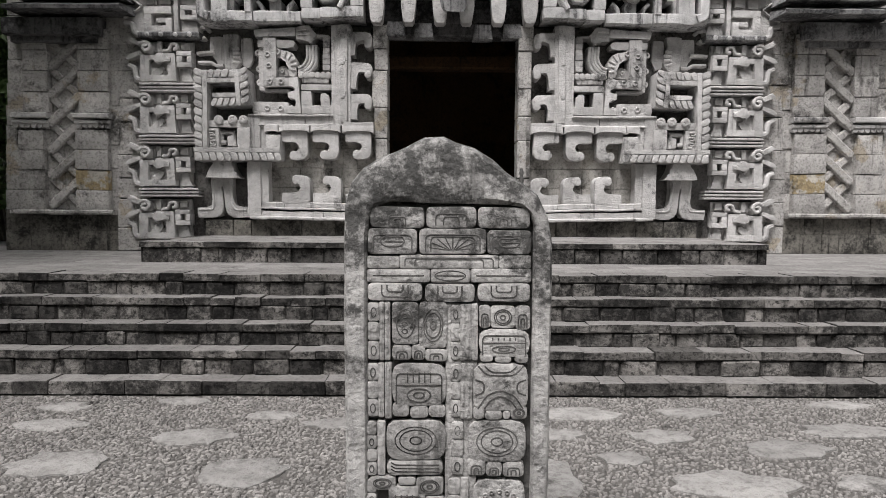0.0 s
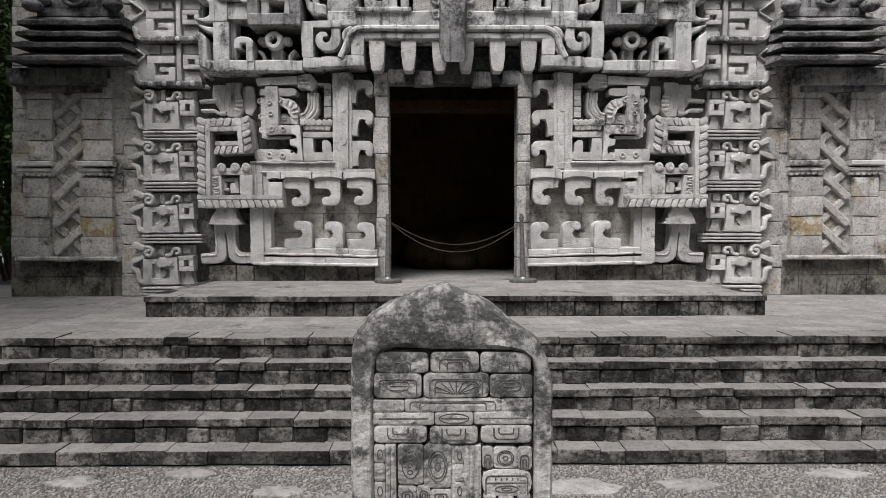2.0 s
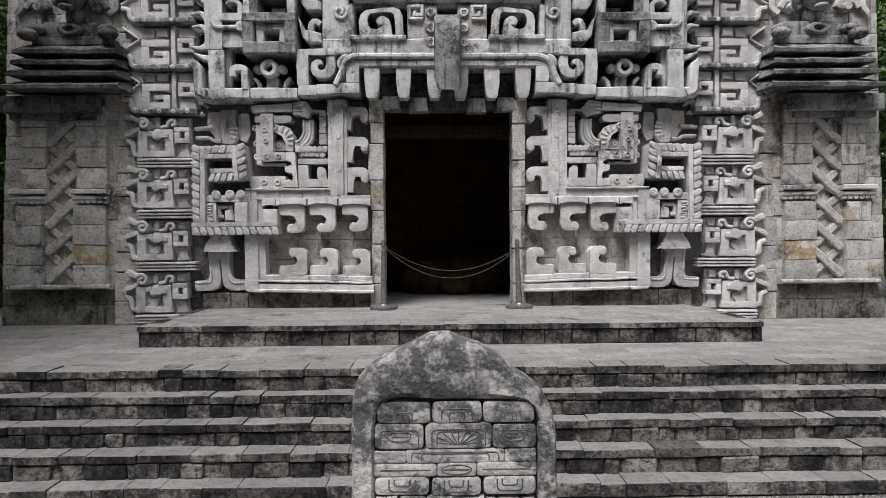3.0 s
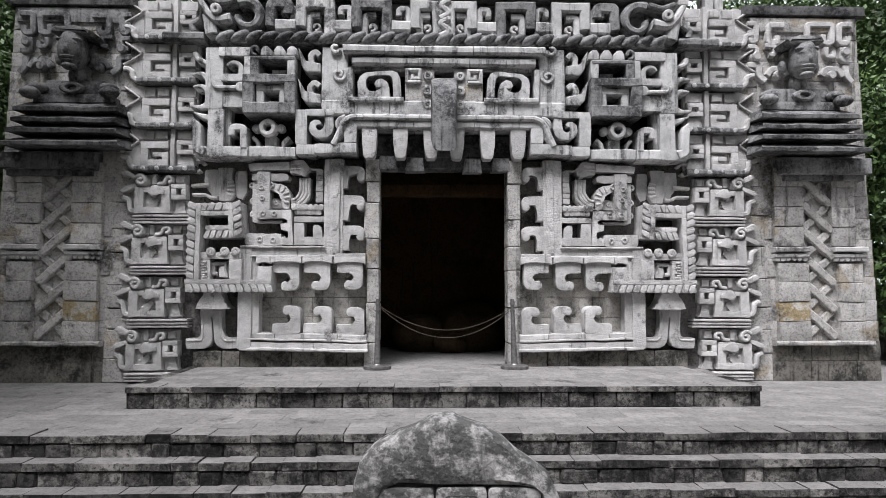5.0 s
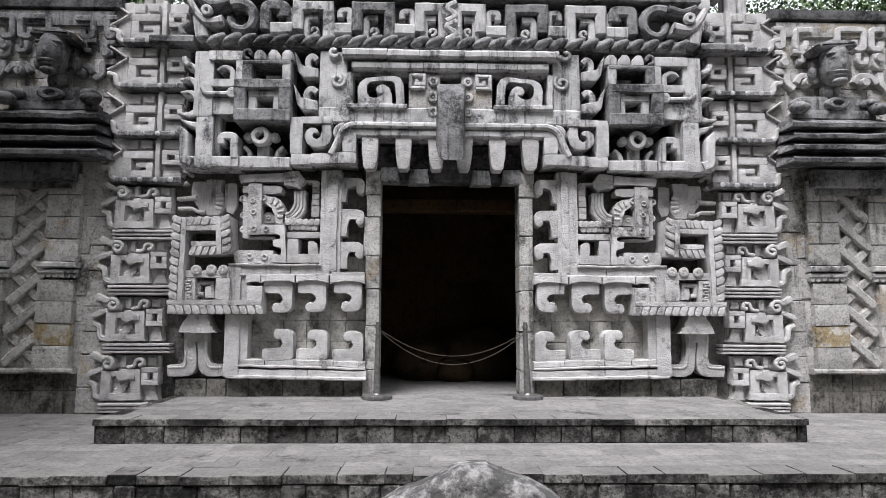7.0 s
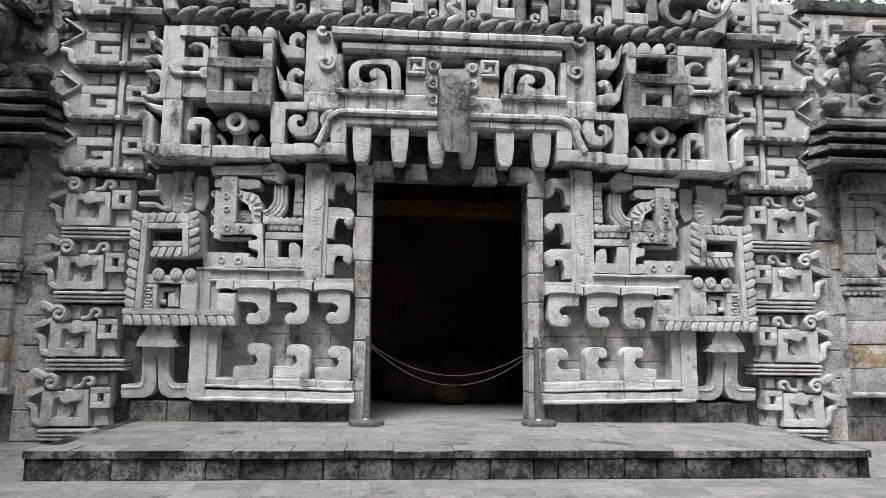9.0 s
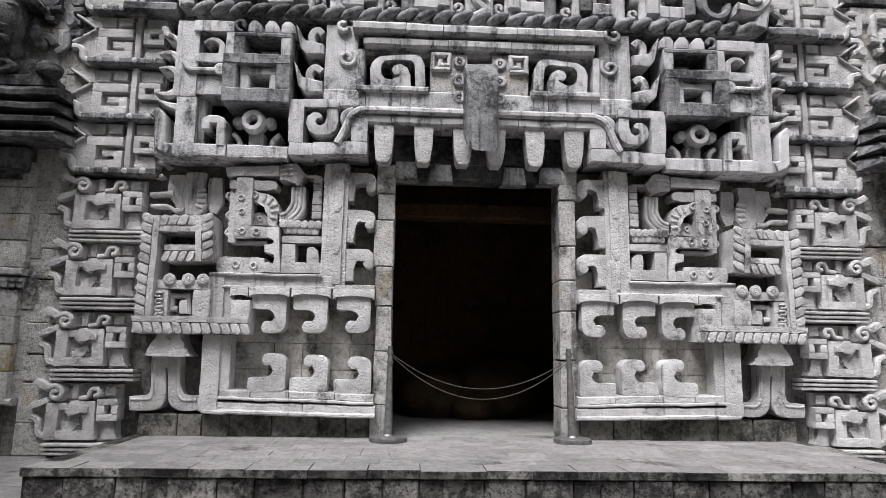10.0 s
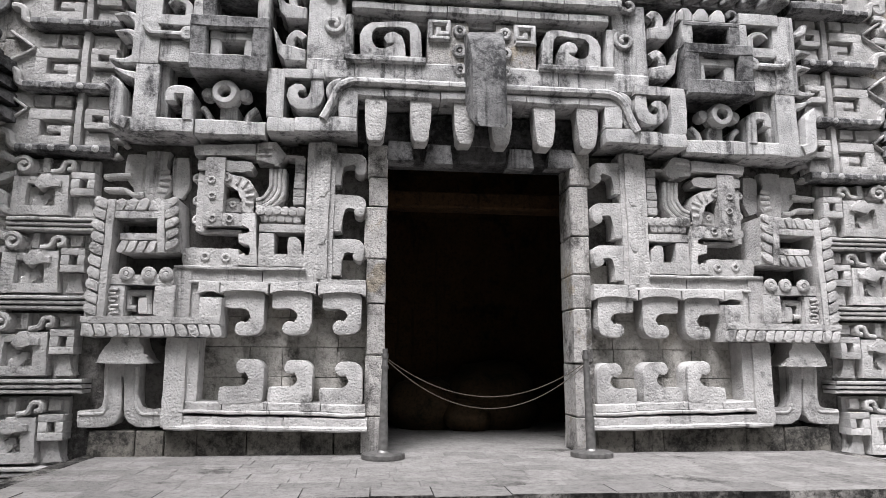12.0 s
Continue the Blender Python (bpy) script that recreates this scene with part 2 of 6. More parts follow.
def ring(u, z, r0, r1, d, back=0.0, n=20, bm=None):
    """A raised ring, or a boss where r0 is 0."""
    bm = bm or bmesh.new()
    prof = [(r1, 0), (r1, d * 0.75), (r1 - 0.25 * (r1 - r0), d)] + ([(r0 + 0.2 * (r1 - r0), d), (r0, d * 0.7), (r0, 0)] if r0 else [(0.001, d)])
    loops = [[bm.verts.new((u + q * math.cos(6.2832 * i / n), -back - dep, z + q * math.sin(6.2832 * i / n))) for i in range(n)] for q, dep in prof]
    for a, b in zip(loops, loops[1:]):
        for i in range(n):
            bm.faces.new((a[i], a[(i + 1) % n], b[(i + 1) % n], b[i]))
    return bm


def solid(x0, y0, z0, x1, y1, z1, bevel=0.012, bm=None, cuts=0):
    """A block with worn edges in world axes."""
    bm = bm or bmesh.new()
    made = bmesh.ops.create_cube(bm, size=1.0)["verts"]
    bmesh.ops.scale(bm, vec=(x1 - x0, y1 - y0, z1 - z0), verts=made)
    bmesh.ops.translate(bm, vec=((x0 + x1) / 2, (y0 + y1) / 2, (z0 + z1) / 2), verts=made)
    if bevel:
        bmesh.ops.bevel(bm, geom=list({e for v in made for e in v.link_edges}), offset=bevel, segments=2, profile=0.6, affect="EDGES")
    return bm


def setting(name, bm, mat, label, wear=0.0, smooth=False):
    return tagged(new(name, mesh_of(bm, name, mat, wear, smooth)), label, kind="structure")


def curl(u, z, r, turns, start, hand=1, grow=0.12, n=26):
    """A spiral path that winds in to its middle from the angle start (degrees)."""
    return [(u + hand * math.cos(radians(start) + 6.2832 * turns * i / n) * r * (1 - (1 - grow) * i / n),
             z + math.sin(radians(start) + 6.2832 * turns * i / n) * r * (1 - (1 - grow) * i / n)) for i in range(n + 1)]


def arc(u, z, r, a0, a1, n=8):
    return [(u + r * math.cos(radians(a0 + (a1 - a0) * i / n)), z + r * math.sin(radians(a0 + (a1 - a0) * i / n))) for i in range(n + 1)]


def dense(pts, step=0.09):
    """An outline with extra points along its long edges, so that wear can show."""
    out = []
    for a, b in zip(pts, list(pts[1:]) + [pts[0]]):
        a, b = Vector(a), Vector(b)
        k = int((b - a).length / step)
        out += [a.lerp(b, j / (k + 1)) for j in range(k + 1)]
    return out


def plate(name, pts, d, parent, mat=None, back=0.0, bevel=0.013, wear=0.007, label="", r=0.0):
    """A flat-faced carved piece of any outline, with broken edges."""
    pts = rounded(pts, r, 3, True) if r else pts
    return part(name, slab(dense(pts), d, back, bevel), mat or PALE, parent, label, wear)


def rect(name, a, b, d, parent, mat=None, back=0.0, bevel=0.013, wear=0.007):
    """A flat-faced bar between two opposite corners."""
    return plate(name, [(a[0], b[1]), (b[0], b[1]), (b[0], a[1]), (a[0], a[1])], d, parent, mat, back, bevel, wear)


def cord_line(name, pts, w, d, parent, mat=None, back=0.0, r=0.0):
    return part(name, band(pts, w, d, back=back, bevel=min(0.02, 0.35 * w), r=r), mat or PALE, parent, wear=0.004)


# ---- ground, stairs, terrace ----
bm = bmesh.new()
bmesh.ops.create_grid(bm, x_segments=8, y_segments=8, size=400)
setting("ground", bm, SOIL, "grey packed earth and pebble mortar")

RISE = [(5.24, 0.0, 0.13), (5.45, 0.13, 0.345), (5.66, 0.345, 0.545), (5.86, 0.545, 0.755), (6.05, 0.755, TZ)]
stairs = tagged(new("stairs"), "five broad stone stairs with dark stained risers and worn treads paled as by overhead light", "stairs", kind="structure")
bm = bmesh.new()
for (y, z0, z1), nxt in zip(RISE, [q[0] for q in RISE[1:]] + [9.6]):
    solid(-9, y + 0.03, -0.3, 9.5, nxt + 0.2, z1 - 0.02, 0, bm)
ob = new("stair_core", mesh_of(bm, "stair_core", JOINT, 0, False))
ob.parent = stairs
terrace = setting("terrace", solid(-14, 6.2, -0.3, 14.5, 30, TZ - 0.012, 0), PAVE, "raised stone terrace in front of the temple")
platform = setting("platform", solid(C - 3.66, 7.47, 0.9, C + 3.66, 9.7, PZ - 0.012, 0), PAVE, "low stone platform before the temple door")

# ---- temple walls ----
WTOP = 6.62
D0, D1 = -0.955, 0.965     # door jambs
DZ = 4.25
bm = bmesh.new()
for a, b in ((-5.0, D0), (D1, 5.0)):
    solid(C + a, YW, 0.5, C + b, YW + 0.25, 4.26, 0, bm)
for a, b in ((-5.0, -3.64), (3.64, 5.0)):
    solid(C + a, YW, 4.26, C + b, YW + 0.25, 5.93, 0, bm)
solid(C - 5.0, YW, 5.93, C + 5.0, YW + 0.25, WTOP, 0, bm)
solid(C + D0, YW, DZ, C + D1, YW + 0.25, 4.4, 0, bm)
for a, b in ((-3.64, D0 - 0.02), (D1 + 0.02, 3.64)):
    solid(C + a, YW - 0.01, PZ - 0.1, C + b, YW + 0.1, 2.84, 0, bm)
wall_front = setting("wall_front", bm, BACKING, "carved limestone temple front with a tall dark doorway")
# Near-black sheet: the shade of the mask's deep cavities put into its colour.
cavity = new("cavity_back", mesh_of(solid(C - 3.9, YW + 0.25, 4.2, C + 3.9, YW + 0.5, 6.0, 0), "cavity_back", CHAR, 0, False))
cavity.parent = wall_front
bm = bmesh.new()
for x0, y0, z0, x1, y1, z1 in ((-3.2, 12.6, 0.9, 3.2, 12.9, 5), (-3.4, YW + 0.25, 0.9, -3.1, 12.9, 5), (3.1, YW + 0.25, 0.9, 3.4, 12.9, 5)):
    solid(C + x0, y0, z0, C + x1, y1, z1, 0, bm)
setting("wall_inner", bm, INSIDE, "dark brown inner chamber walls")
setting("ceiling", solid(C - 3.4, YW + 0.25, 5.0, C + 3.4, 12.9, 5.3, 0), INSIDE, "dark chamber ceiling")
setting("floor", solid(C - 3.4, 9.72, 0.9, C + 3.4, 12.7, PZ - 0.01, 0), PAVE, "dark chamber floor")

# ---- towers at both ends ----
def tower():
    t = thing("side_tower", "tapering pale limestone end tower of squared blocks", "tower", 5.8, TZ, group="end towers")
    slabbed = slab([(4.92, TZ), (6.62, TZ), (6.40, 6.6), (4.78, 6.6)], 0.02, -0.22, 0)
    for v in slabbed.verts:
        if v.co.y > 0.21:
            v.co.y = 2.4
    part("core", slabbed, JOINT, t, wear=0)
    cap = slab([(4.60, 6.55), (6.52, 6.55), (6.52, 6.70), (4.60, 6.70)], 1.14, -1.0, 0.03)
    part("cap", cap, CHAR, t, "blackened flat capstone")
    return t


tower_a = tower()
rng = random.Random(4)
# squared blocks of the right tower front, laid in courses; joints stay open
z = TZ
while z < 6.5:
    h = 0.30 if z < 1.5 else rng.uniform(0.27, 0.36)
    h = min(h, 6.54 - z)
    k = (z - TZ) / 5.6
    left, right = 4.93 - 0.14 * k, 6.61 - 0.21 * k
    u = left
    while u < right - 0.05:
        w = min(rng.uniform(0.24, 0.46), right - u)
        if right - u - w < 0.12:
            w = right - u
        mat = BASE if z < 1.45 else WALL
        if 1.5 < z < 4.1 and 5.44 < u + w / 2 < 5.92:
            u += w
            continue
        back = -0.02 if (5.03 < u + w / 2 < 6.34 and z < 4.2) else 0.0
        part("stone_block", box(u + 0.002, z + 0.002, u + w - 0.002, z + h - 0.002, 0.05 + rng.uniform(0, 0.012), back, 0.01), mat, tower_a, wear=0.003)
        u += w
    z += h


def lattice_panel():
    t = thing("lattice_panel", "limestone panel with a column of crossed stone straps", "panel", 5.7, 1.5, group="lattice panels")
    for a, b in (((4.999, 4.179), (5.454, 4.177)), ((5.876, 4.176), (6.246, 4.174))):
        z1 = a[1]
        for i in range(4):
            z0, zt = 2.98 + (z1 - 2.98) * i / 4, 2.98 + (z1 - 2.98) * (i + 1) / 4
            part("stone_block", box(a[0] + 0.004, z0 + 0.004, b[0] - 0.004, zt - 0.004, 0.125 + 0.012 * (i % 2), 0.0, 0.014), WALL, t)
    for a, b in (((5.028, 2.736), (5.513, 2.731)), ((5.964, 2.727), (6.347, 2.724))):
        z1 = a[1]
        for i in range(4):
            z0, zt = 1.56 + (z1 - 1.56) * i / 4, 1.56 + (z1 - 1.56) * (i + 1) / 4
            part("stone_block", box(a[0] + 0.004, z0 + 0.004, b[0] - 0.004, zt - 0.004, 0.125 + 0.012 * ((i + 1) % 2), 0.0, 0.014), LICHEN if i == 1 and a[0] < 5.5 else WALL, t)
    for u0, u1 in ((4.98, 5.49), (5.88, 6.40)):
        part("moulding", band([(u0, 2.93), (u1, 2.93)], 0.08, 0.19, bevel=0.015), PALE, t)
        part("moulding", band([(u0, 2.84), (u1, 2.84)], 0.06, 0.16, bevel=0.015), PALE, t)
        fringe = bmesh.new()
        k = 6
        for i in range(k):
            a = u0 + (u1 - u0) * i / k
            b = u0 + (u1 - u0) * (i + 1) / k
            slab([(a, 2.81), (b, 2.81), (b - 0.01, 2.765), ((a + b) / 2, 2.75), (a + 0.01, 2.765)], 0.14, 0, 0.01, fringe)
        part("fringe", fringe, PALE, t)
    part("field", box(5.36, 1.52, 6.0, 4.2, 0.05, -0.02, 0), WALL, t, wear=0)
    z0, z1, k = 1.62, 4.02, 6
    for i in range(k):
        za, zb = z0 + (z1 - z0) * i / k, z0 + (z1 - z0) * (i + 1) / k
        um = 5.66 + 0.02 * (1 - i / k)
        part("strap", band([(um - 0.22, zb), (um + 0.22, za)], 0.125, 0.115, bevel=0.02), WALL, t)
        part("strap", band([(um - 0.22, za), (um - 0.035, (za + zb) / 2 - 0.035)], 0.115, 0.08, bevel=0.018), WALL, t)
        part("strap", band([(um + 0.035, (za + zb) / 2 + 0.035), (um + 0.22, zb)], 0.115, 0.08, bevel=0.018), WALL, t)
    part("ledge", band([(4.96, 1.53), (6.46, 1.53)], 0.07, 0.17, bevel=0.02), WALL, t)
    return t


lattice = lattice_panel()


def stepped_cornice():
    t = thing("stepped_cornice", "stack of four blackened overhanging stone ledges", "cornice", 5.7, 4.3, group="stepped cornices")
    for (u0, z0), (u1, _), (top, zt) in (((4.608, 4.343), (6.237, 4.338), (4.736, 4.537)), ((4.634, 4.529), (6.181, 4.525), (4.762, 4.723)),
                                         ((4.659, 4.689), (6.131, 4.686), (4.788, 4.893)), ((4.667, 4.851), (6.116, 4.848), (4.797, 5.080))):
        bm = bmesh.new()
        dep = 0.60 - (z0 - 4.3) * 0.12
        prof = [(0, 0.02), (-dep, 0.0), (-dep - 0.01, 0.05), (-dep + 0.22, zt - z0 - 0.045), (0, zt - z0 - 0.035)]
        rows = []
        for k, (dy, dz) in enumerate(prof):
            ins = 0.12 if k == 3 else 0.0
            rows.append([bm.verts.new((u0 + ins + (u1 - u0 - 2 * ins) * i / 14, dy + 0.05, z0 + dz)) for i in range(15)])
        for a, b in zip(rows, rows[1:]):
            for i in range(14):
                bm.faces.new((a[i], a[i + 1], b[i + 1], b[i]))
        for i in (0, 14):
            bm.faces.new([r[i] for r in rows])
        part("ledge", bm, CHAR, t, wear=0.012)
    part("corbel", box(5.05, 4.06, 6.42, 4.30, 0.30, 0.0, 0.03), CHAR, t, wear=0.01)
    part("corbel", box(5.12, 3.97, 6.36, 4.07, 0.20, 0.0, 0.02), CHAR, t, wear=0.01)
    return t


cornice = stepped_cornice()


def lump(bm, x, y, z, rx, ry, rz, seg=16):
    v = bmesh.ops.create_uvsphere(bm, u_segments=seg, v_segments=seg // 2 + 2, radius=1.0)["verts"]
    bmesh.ops.scale(bm, vec=(rx, ry, rz), verts=v)
    bmesh.ops.translate(bm, vec=(x, y, z), verts=v)
    return v


def bust():
    """A plain carved stone bust that stands on the ledges."""
    bm = bmesh.new()
    cu, cz = 5.365, 5.793
    cz0 = 5.15
    lump(bm, cu, -0.36, cz - 0.02, 0.20, 0.22, 0.31, 20)
    lump(bm, cu, -0.50, cz - 0.06, 0.055, 0.10, 0.10)
    lump(bm, cu, -0.48, cz - 0.17, 0.12, 0.09, 0.035)
    lump(bm, cu, -0.47, cz - 0.215, 0.10, 0.08, 0.03)
    lump(bm, cu, -0.46, cz - 0.29, 0.10, 0.09, 0.05)
    for s in (-1, 1):
        lump(bm, cu + s * 0.09, -0.50, cz + 0.02, 0.055, 0.05, 0.032)
        lump(bm, cu + s * 0.10, -0.49, cz + 0.085, 0.085, 0.06, 0.025)
        lump(bm, cu + s * 0.11, -0.42, cz - 0.12, 0.07, 0.08, 0.09)
        lump(bm, cu + s * 0.25, -0.25, cz - 0.12, 0.07, 0.06, 0.10)
        lump(bm, cu + s * 0.56, -0.42, 5.13, 0.14, 0.13, 0.085)
        lump(bm, cu + s * 0.50, -0.30, 5.22, 0.13, 0.16, 0.085)
    slab([(cu - 0.27, cz + 0.16), (cu + 0.26, cz + 0.20), (cu + 0.22, cz + 0.28), (cu - 0.1, cz + 0.30), (cu - 0.3, cz + 0.22)], 0.52, 0.0, 0.05, bm)
    lump(bm, cu, -0.22, 5.44, 0.12, 0.15, 0.16)
    slab([(cu - 0.56, 5.0), (cu + 0.56, 5.0), (cu + 0.54, 5.13), (cu - 0.54, 5.13)], 0.36, 0.0, 0.03, bm)
    slab([(cu - 0.50, 5.14), (cu + 0.50, 5.14), (cu + 0.42, 5.36), (cu - 0.42, 5.36)], 0.28, 0.0, 0.05, bm)
    collar = bmesh.new()
    ring(cu, 0.0, 0.07, 0.17, 0.10, 0.32, 20, collar)
    for v in collar.verts:
        v.co.z = 5.21 + 0.5 * v.co.z
    spare = bpy.data.meshes.new("collar")
    collar.to_mesh(spare)
    collar.free()
    bm.from_mesh(spare)
    bpy.data.meshes.remove(spare)
    for v in bm.verts:
        v.co.x -= cu
        v.co.z -= 5.0
    ob = new("stone_bust", mesh_of(bm, "stone_bust", SOOT, 0.008))
    ob.location = (C + cu, YW, 5.0)
    return tagged(ob, "dark weathered carved stone bust with a cap and round collar", "statue", "stone busts")


statue = bust()


def tower_scrolls():
    t = thing("scroll_relief", "raised limestone scrollwork behind the stone bust", "relief", 5.6, 5.3, group="tower scrollwork")
    for s in ((((4.806, 6.387), (4.793, 6.135), (4.705, 6.135), (4.713, 6.297)), 0.09), (((4.665, 6.404), (4.807, 6.405)), 0.07),
              (((5.232, 6.388), (5.001, 6.387), (4.988, 6.118), (5.130, 6.118), (5.135, 6.226)), 0.085),
              (((5.595, 6.173), (5.608, 6.408), (6.001, 6.409), (5.984, 6.121), (5.841, 6.120), (5.849, 6.246)), 0.085),
              (((6.288, 6.410), (6.108, 6.409), (6.091, 6.121), (6.234, 6.121), (6.241, 6.229)), 0.085),
              (((4.665, 6.046), (4.807, 6.046), (4.799, 5.885), (4.693, 5.885)), 0.07),
              (((4.932, 6.064), (5.091, 6.065), (5.084, 5.921), (4.995, 5.921)), 0.07),
              (((5.891, 6.048), (5.882, 5.905), (6.007, 5.905), (6.012, 5.995)), 0.07),
              (((6.140, 6.049), (6.129, 5.852), (6.271, 5.852)), 0.075),
              (((4.961, 5.601), (5.020, 5.707), (5.197, 5.707), (5.262, 5.601)), 0.085),
              (((5.811, 5.601), (5.871, 5.708), (6.067, 5.708), (6.131, 5.601)), 0.085),
              (((4.651, 5.760), (4.828, 5.760), (4.820, 5.600), (4.921, 5.512)), 0.09),
              (((6.194, 5.762), (6.186, 5.619), (6.268, 5.512)), 0.09)):
        part("scroll", band(s[0], s[1], 0.10, back=0.04, bevel=0.012, r=0.05), PALE, t, wear=0.005)
    for u, z in ((4.781, 5.885), (5.103, 5.601), (5.241, 5.886), (5.936, 5.601), (6.172, 5.977)):
        part("boss", ring(u, z, 0.0, 0.07, 0.15, 0.04, 14), PALE, t)
    part("frieze_block", box(4.72, 6.30, 6.36, 6.52, 0.10, 0.0, 0.02), WALL, t)
    return t


scrolls = tower_scrolls()


# ---- columns of stacked masks ----
def upper_mask(low):
    t = thing("stacked_mask", "small square stacked limestone mask with a spiral eye", "mask", -4.1, low, group="stacked masks")
    u0, u1, h = -4.48, -3.66, 0.66
    z = low

    def bar(name, a, b, c, e, d, mat=None):
        return rect(name, (u0 + a, z + e), (u0 + c, z + b), d, t, mat, bevel=0.011, wear=0.005)
    part("sill", band([(u0 - 0.03, z + 0.05), (u1 + 0.02, z + 0.05)], 0.085, 0.23, bevel=0.02), SOOT, t, "blackened sill")
    for i in range(4):
        part("boss", ring(u0 + 0.1 + 0.2 * i, z + 0.05, 0.0, 0.035, 0.02, 0.225, 10), BAND, t)
    bar("backing", 0.0, 0.09, u1 - u0, h, 0.07)
    bar("eye_frame", 0.03, 0.36, 0.43, 0.46, 0.17)
    bar("eye_frame", 0.03, 0.10, 0.14, 0.36, 0.168)
    bar("eye_frame", 0.14, 0.10, 0.43, 0.19, 0.172)
    bar("eye_frame", 0.34, 0.19, 0.43, 0.30, 0.166)
    bar("eye", 0.20, 0.24, 0.345, 0.30, 0.15)
    bar("post", 0.46, 0.10, 0.52, h, 0.165)
    bar("brow", 0.05, 0.50, 0.20, 0.62, 0.13)
    bar("brow", 0.25, 0.51, 0.40, 0.61, 0.15)
    for a, b, c, e in ((0.56, 0.41, 0.80, 0.47), (0.56, 0.27, 0.80, 0.33), (0.56, 0.33, 0.63, 0.41), (0.73, 0.33, 0.80, 0.41)):
        bar("ear_plug", a, b, c, e, 0.19)
    plate("pendant", [(u0 + 0.55, z + 0.10), (u0 + 0.81, z + 0.10), (u0 + 0.77, z + 0.24), (u0 + 0.59, z + 0.24)], 0.14, t)
    plate("ear_top", [(u0 + 0.56, z + 0.50), (u0 + 0.80, z + 0.50), (u0 + 0.80, z + 0.62), (u0 + 0.56, z + 0.62)], 0.13, t)
    cord_line("beak", [(u0 - 0.26, z + 0.65), (u0 - 0.02, z + 0.48)], 0.03, 0.13, t)
    cord_line("beak", [(u0 - 0.02, z + 0.47), (u0 - 0.28, z + 0.31)], 0.035, 0.13, t)
    plate("beak_plate", [(u0 - 0.25, z + 0.31), (u0 - 0.02, z + 0.47), (u0 + 0.01, z + 0.12), (u0 - 0.1, z + 0.12)], 0.09, t)
    plate("beak_plate", [(u0 - 0.22, z + 0.64), (u0 + 0.01, z + 0.49), (u0 + 0.01, z + 0.68)], 0.07, t)
    cord_line("fang", [(u0 - 0.27, z + 0.25), (u0 - 0.15, z + 0.23), (u0 - 0.14, z + 0.09), (u0 - 0.02, z + 0.07)], 0.075, 0.15, t, r=0.06)
    return t


def lower_mask(low):
    t = thing("stacked_mask", "small stacked limestone mask with a curled snout", "mask", -4.1, low, group="stacked masks")
    for k, c in enumerate(((-4.510, 3.290), (-4.513, 3.336), (-4.508, 3.382))):
        part("sill", band([c, (-3.65, c[1])], 0.034, 0.20 + 0.012 * k, bevel=0.009), PALE, t, wear=0.005)
    rect("sill_core", (-4.501, 3.397), (-3.810, 3.279), 0.15, t, JOINT)
    rect("backing", (-4.528, 4.009), (-3.786, 3.403), 0.055, t)
    rect("eye_frame", (-4.517, 3.806), (-4.390, 3.429), 0.165, t)
    rect("eye_frame", (-4.395, 3.521), (-3.999, 3.432), 0.17, t)
    plate("eye_frame", [(-4.123, 3.508), (-4.134, 3.724), (-4.205, 3.770), (-4.208, 3.825), (-4.019, 3.826), (-4.002, 3.509)], 0.165, t)
    rect("eye_frame", (-4.411, 3.807), (-4.301, 3.739), 0.16, t)
    plate("snout", [(-4.316, 3.723), (-4.261, 3.832), (-4.186, 3.833), (-4.152, 3.771), (-4.076, 3.771), (-4.073, 3.709), (-4.209, 3.708), (-4.252, 3.661)], 0.195, t, bevel=0.018)
    rect("eye_field", (-4.406, 3.714), (-4.116, 3.516), 0.09, t)
    plate("eye", [(-4.349, 3.506), (-4.353, 3.583), (-4.279, 3.599), (-4.251, 3.646), (-4.191, 3.646), (-4.172, 3.585), (-4.224, 3.569), (-4.229, 3.507)], 0.13, t, bevel=0.018)
    rect("brow", (-4.420, 3.963), (-4.300, 3.855), 0.10, t)
    rect("brow", (-4.278, 4.003), (-4.217, 3.856), 0.14, t)
    cord_line("brow_hook", [(-4.187, 3.856), (-4.096, 3.865), (-4.071, 3.958), (-3.987, 3.959), (-3.984, 3.889), (-4.037, 3.881)], 0.05, 0.18, t, r=0.04)
    rect("brow", (-3.943, 3.983), (-3.832, 3.883), 0.11, t)
    for a, b in (((-3.989, 3.850), (-3.774, 3.790)), ((-3.982, 3.695), (-3.766, 3.627)), ((-3.986, 3.788), (-3.906, 3.695)), ((-3.835, 3.789), (-3.770, 3.696))):
        rect("ear_plug", a, b, 0.185, t)
    plate("pendant", [(-3.946, 3.432), (-3.913, 3.525), (-3.917, 3.618), (-3.819, 3.619), (-3.814, 3.526), (-3.765, 3.434)], 0.13, t)
    c = (-4.432, 3.908)
    cord_line("scroll", curl(c[0], c[1], 0.085, 1.3, 30, -1, 0.2), 0.05, 0.20, t)
    part("scroll_disc", ring(c[0], c[1], 0.0, 0.10, 0.15, 0.0, 18), PALE, t, wear=0.004)
    plate("feather", [(-4.652, 4.062), (-4.695, 4.015), (-4.647, 3.976), (-4.508, 3.915), (-4.488, 3.970)], 0.16, t, bevel=0.018)
    plate("feather", [(-4.513, 3.869), (-4.698, 3.805), (-4.740, 3.758), (-4.694, 3.735), (-4.495, 3.814)], 0.16, t, bevel=0.018)
    plate("web", [(-4.609, 3.969), (-4.491, 3.884), (-4.651, 3.782), (-4.687, 3.883)], 0.06, t)
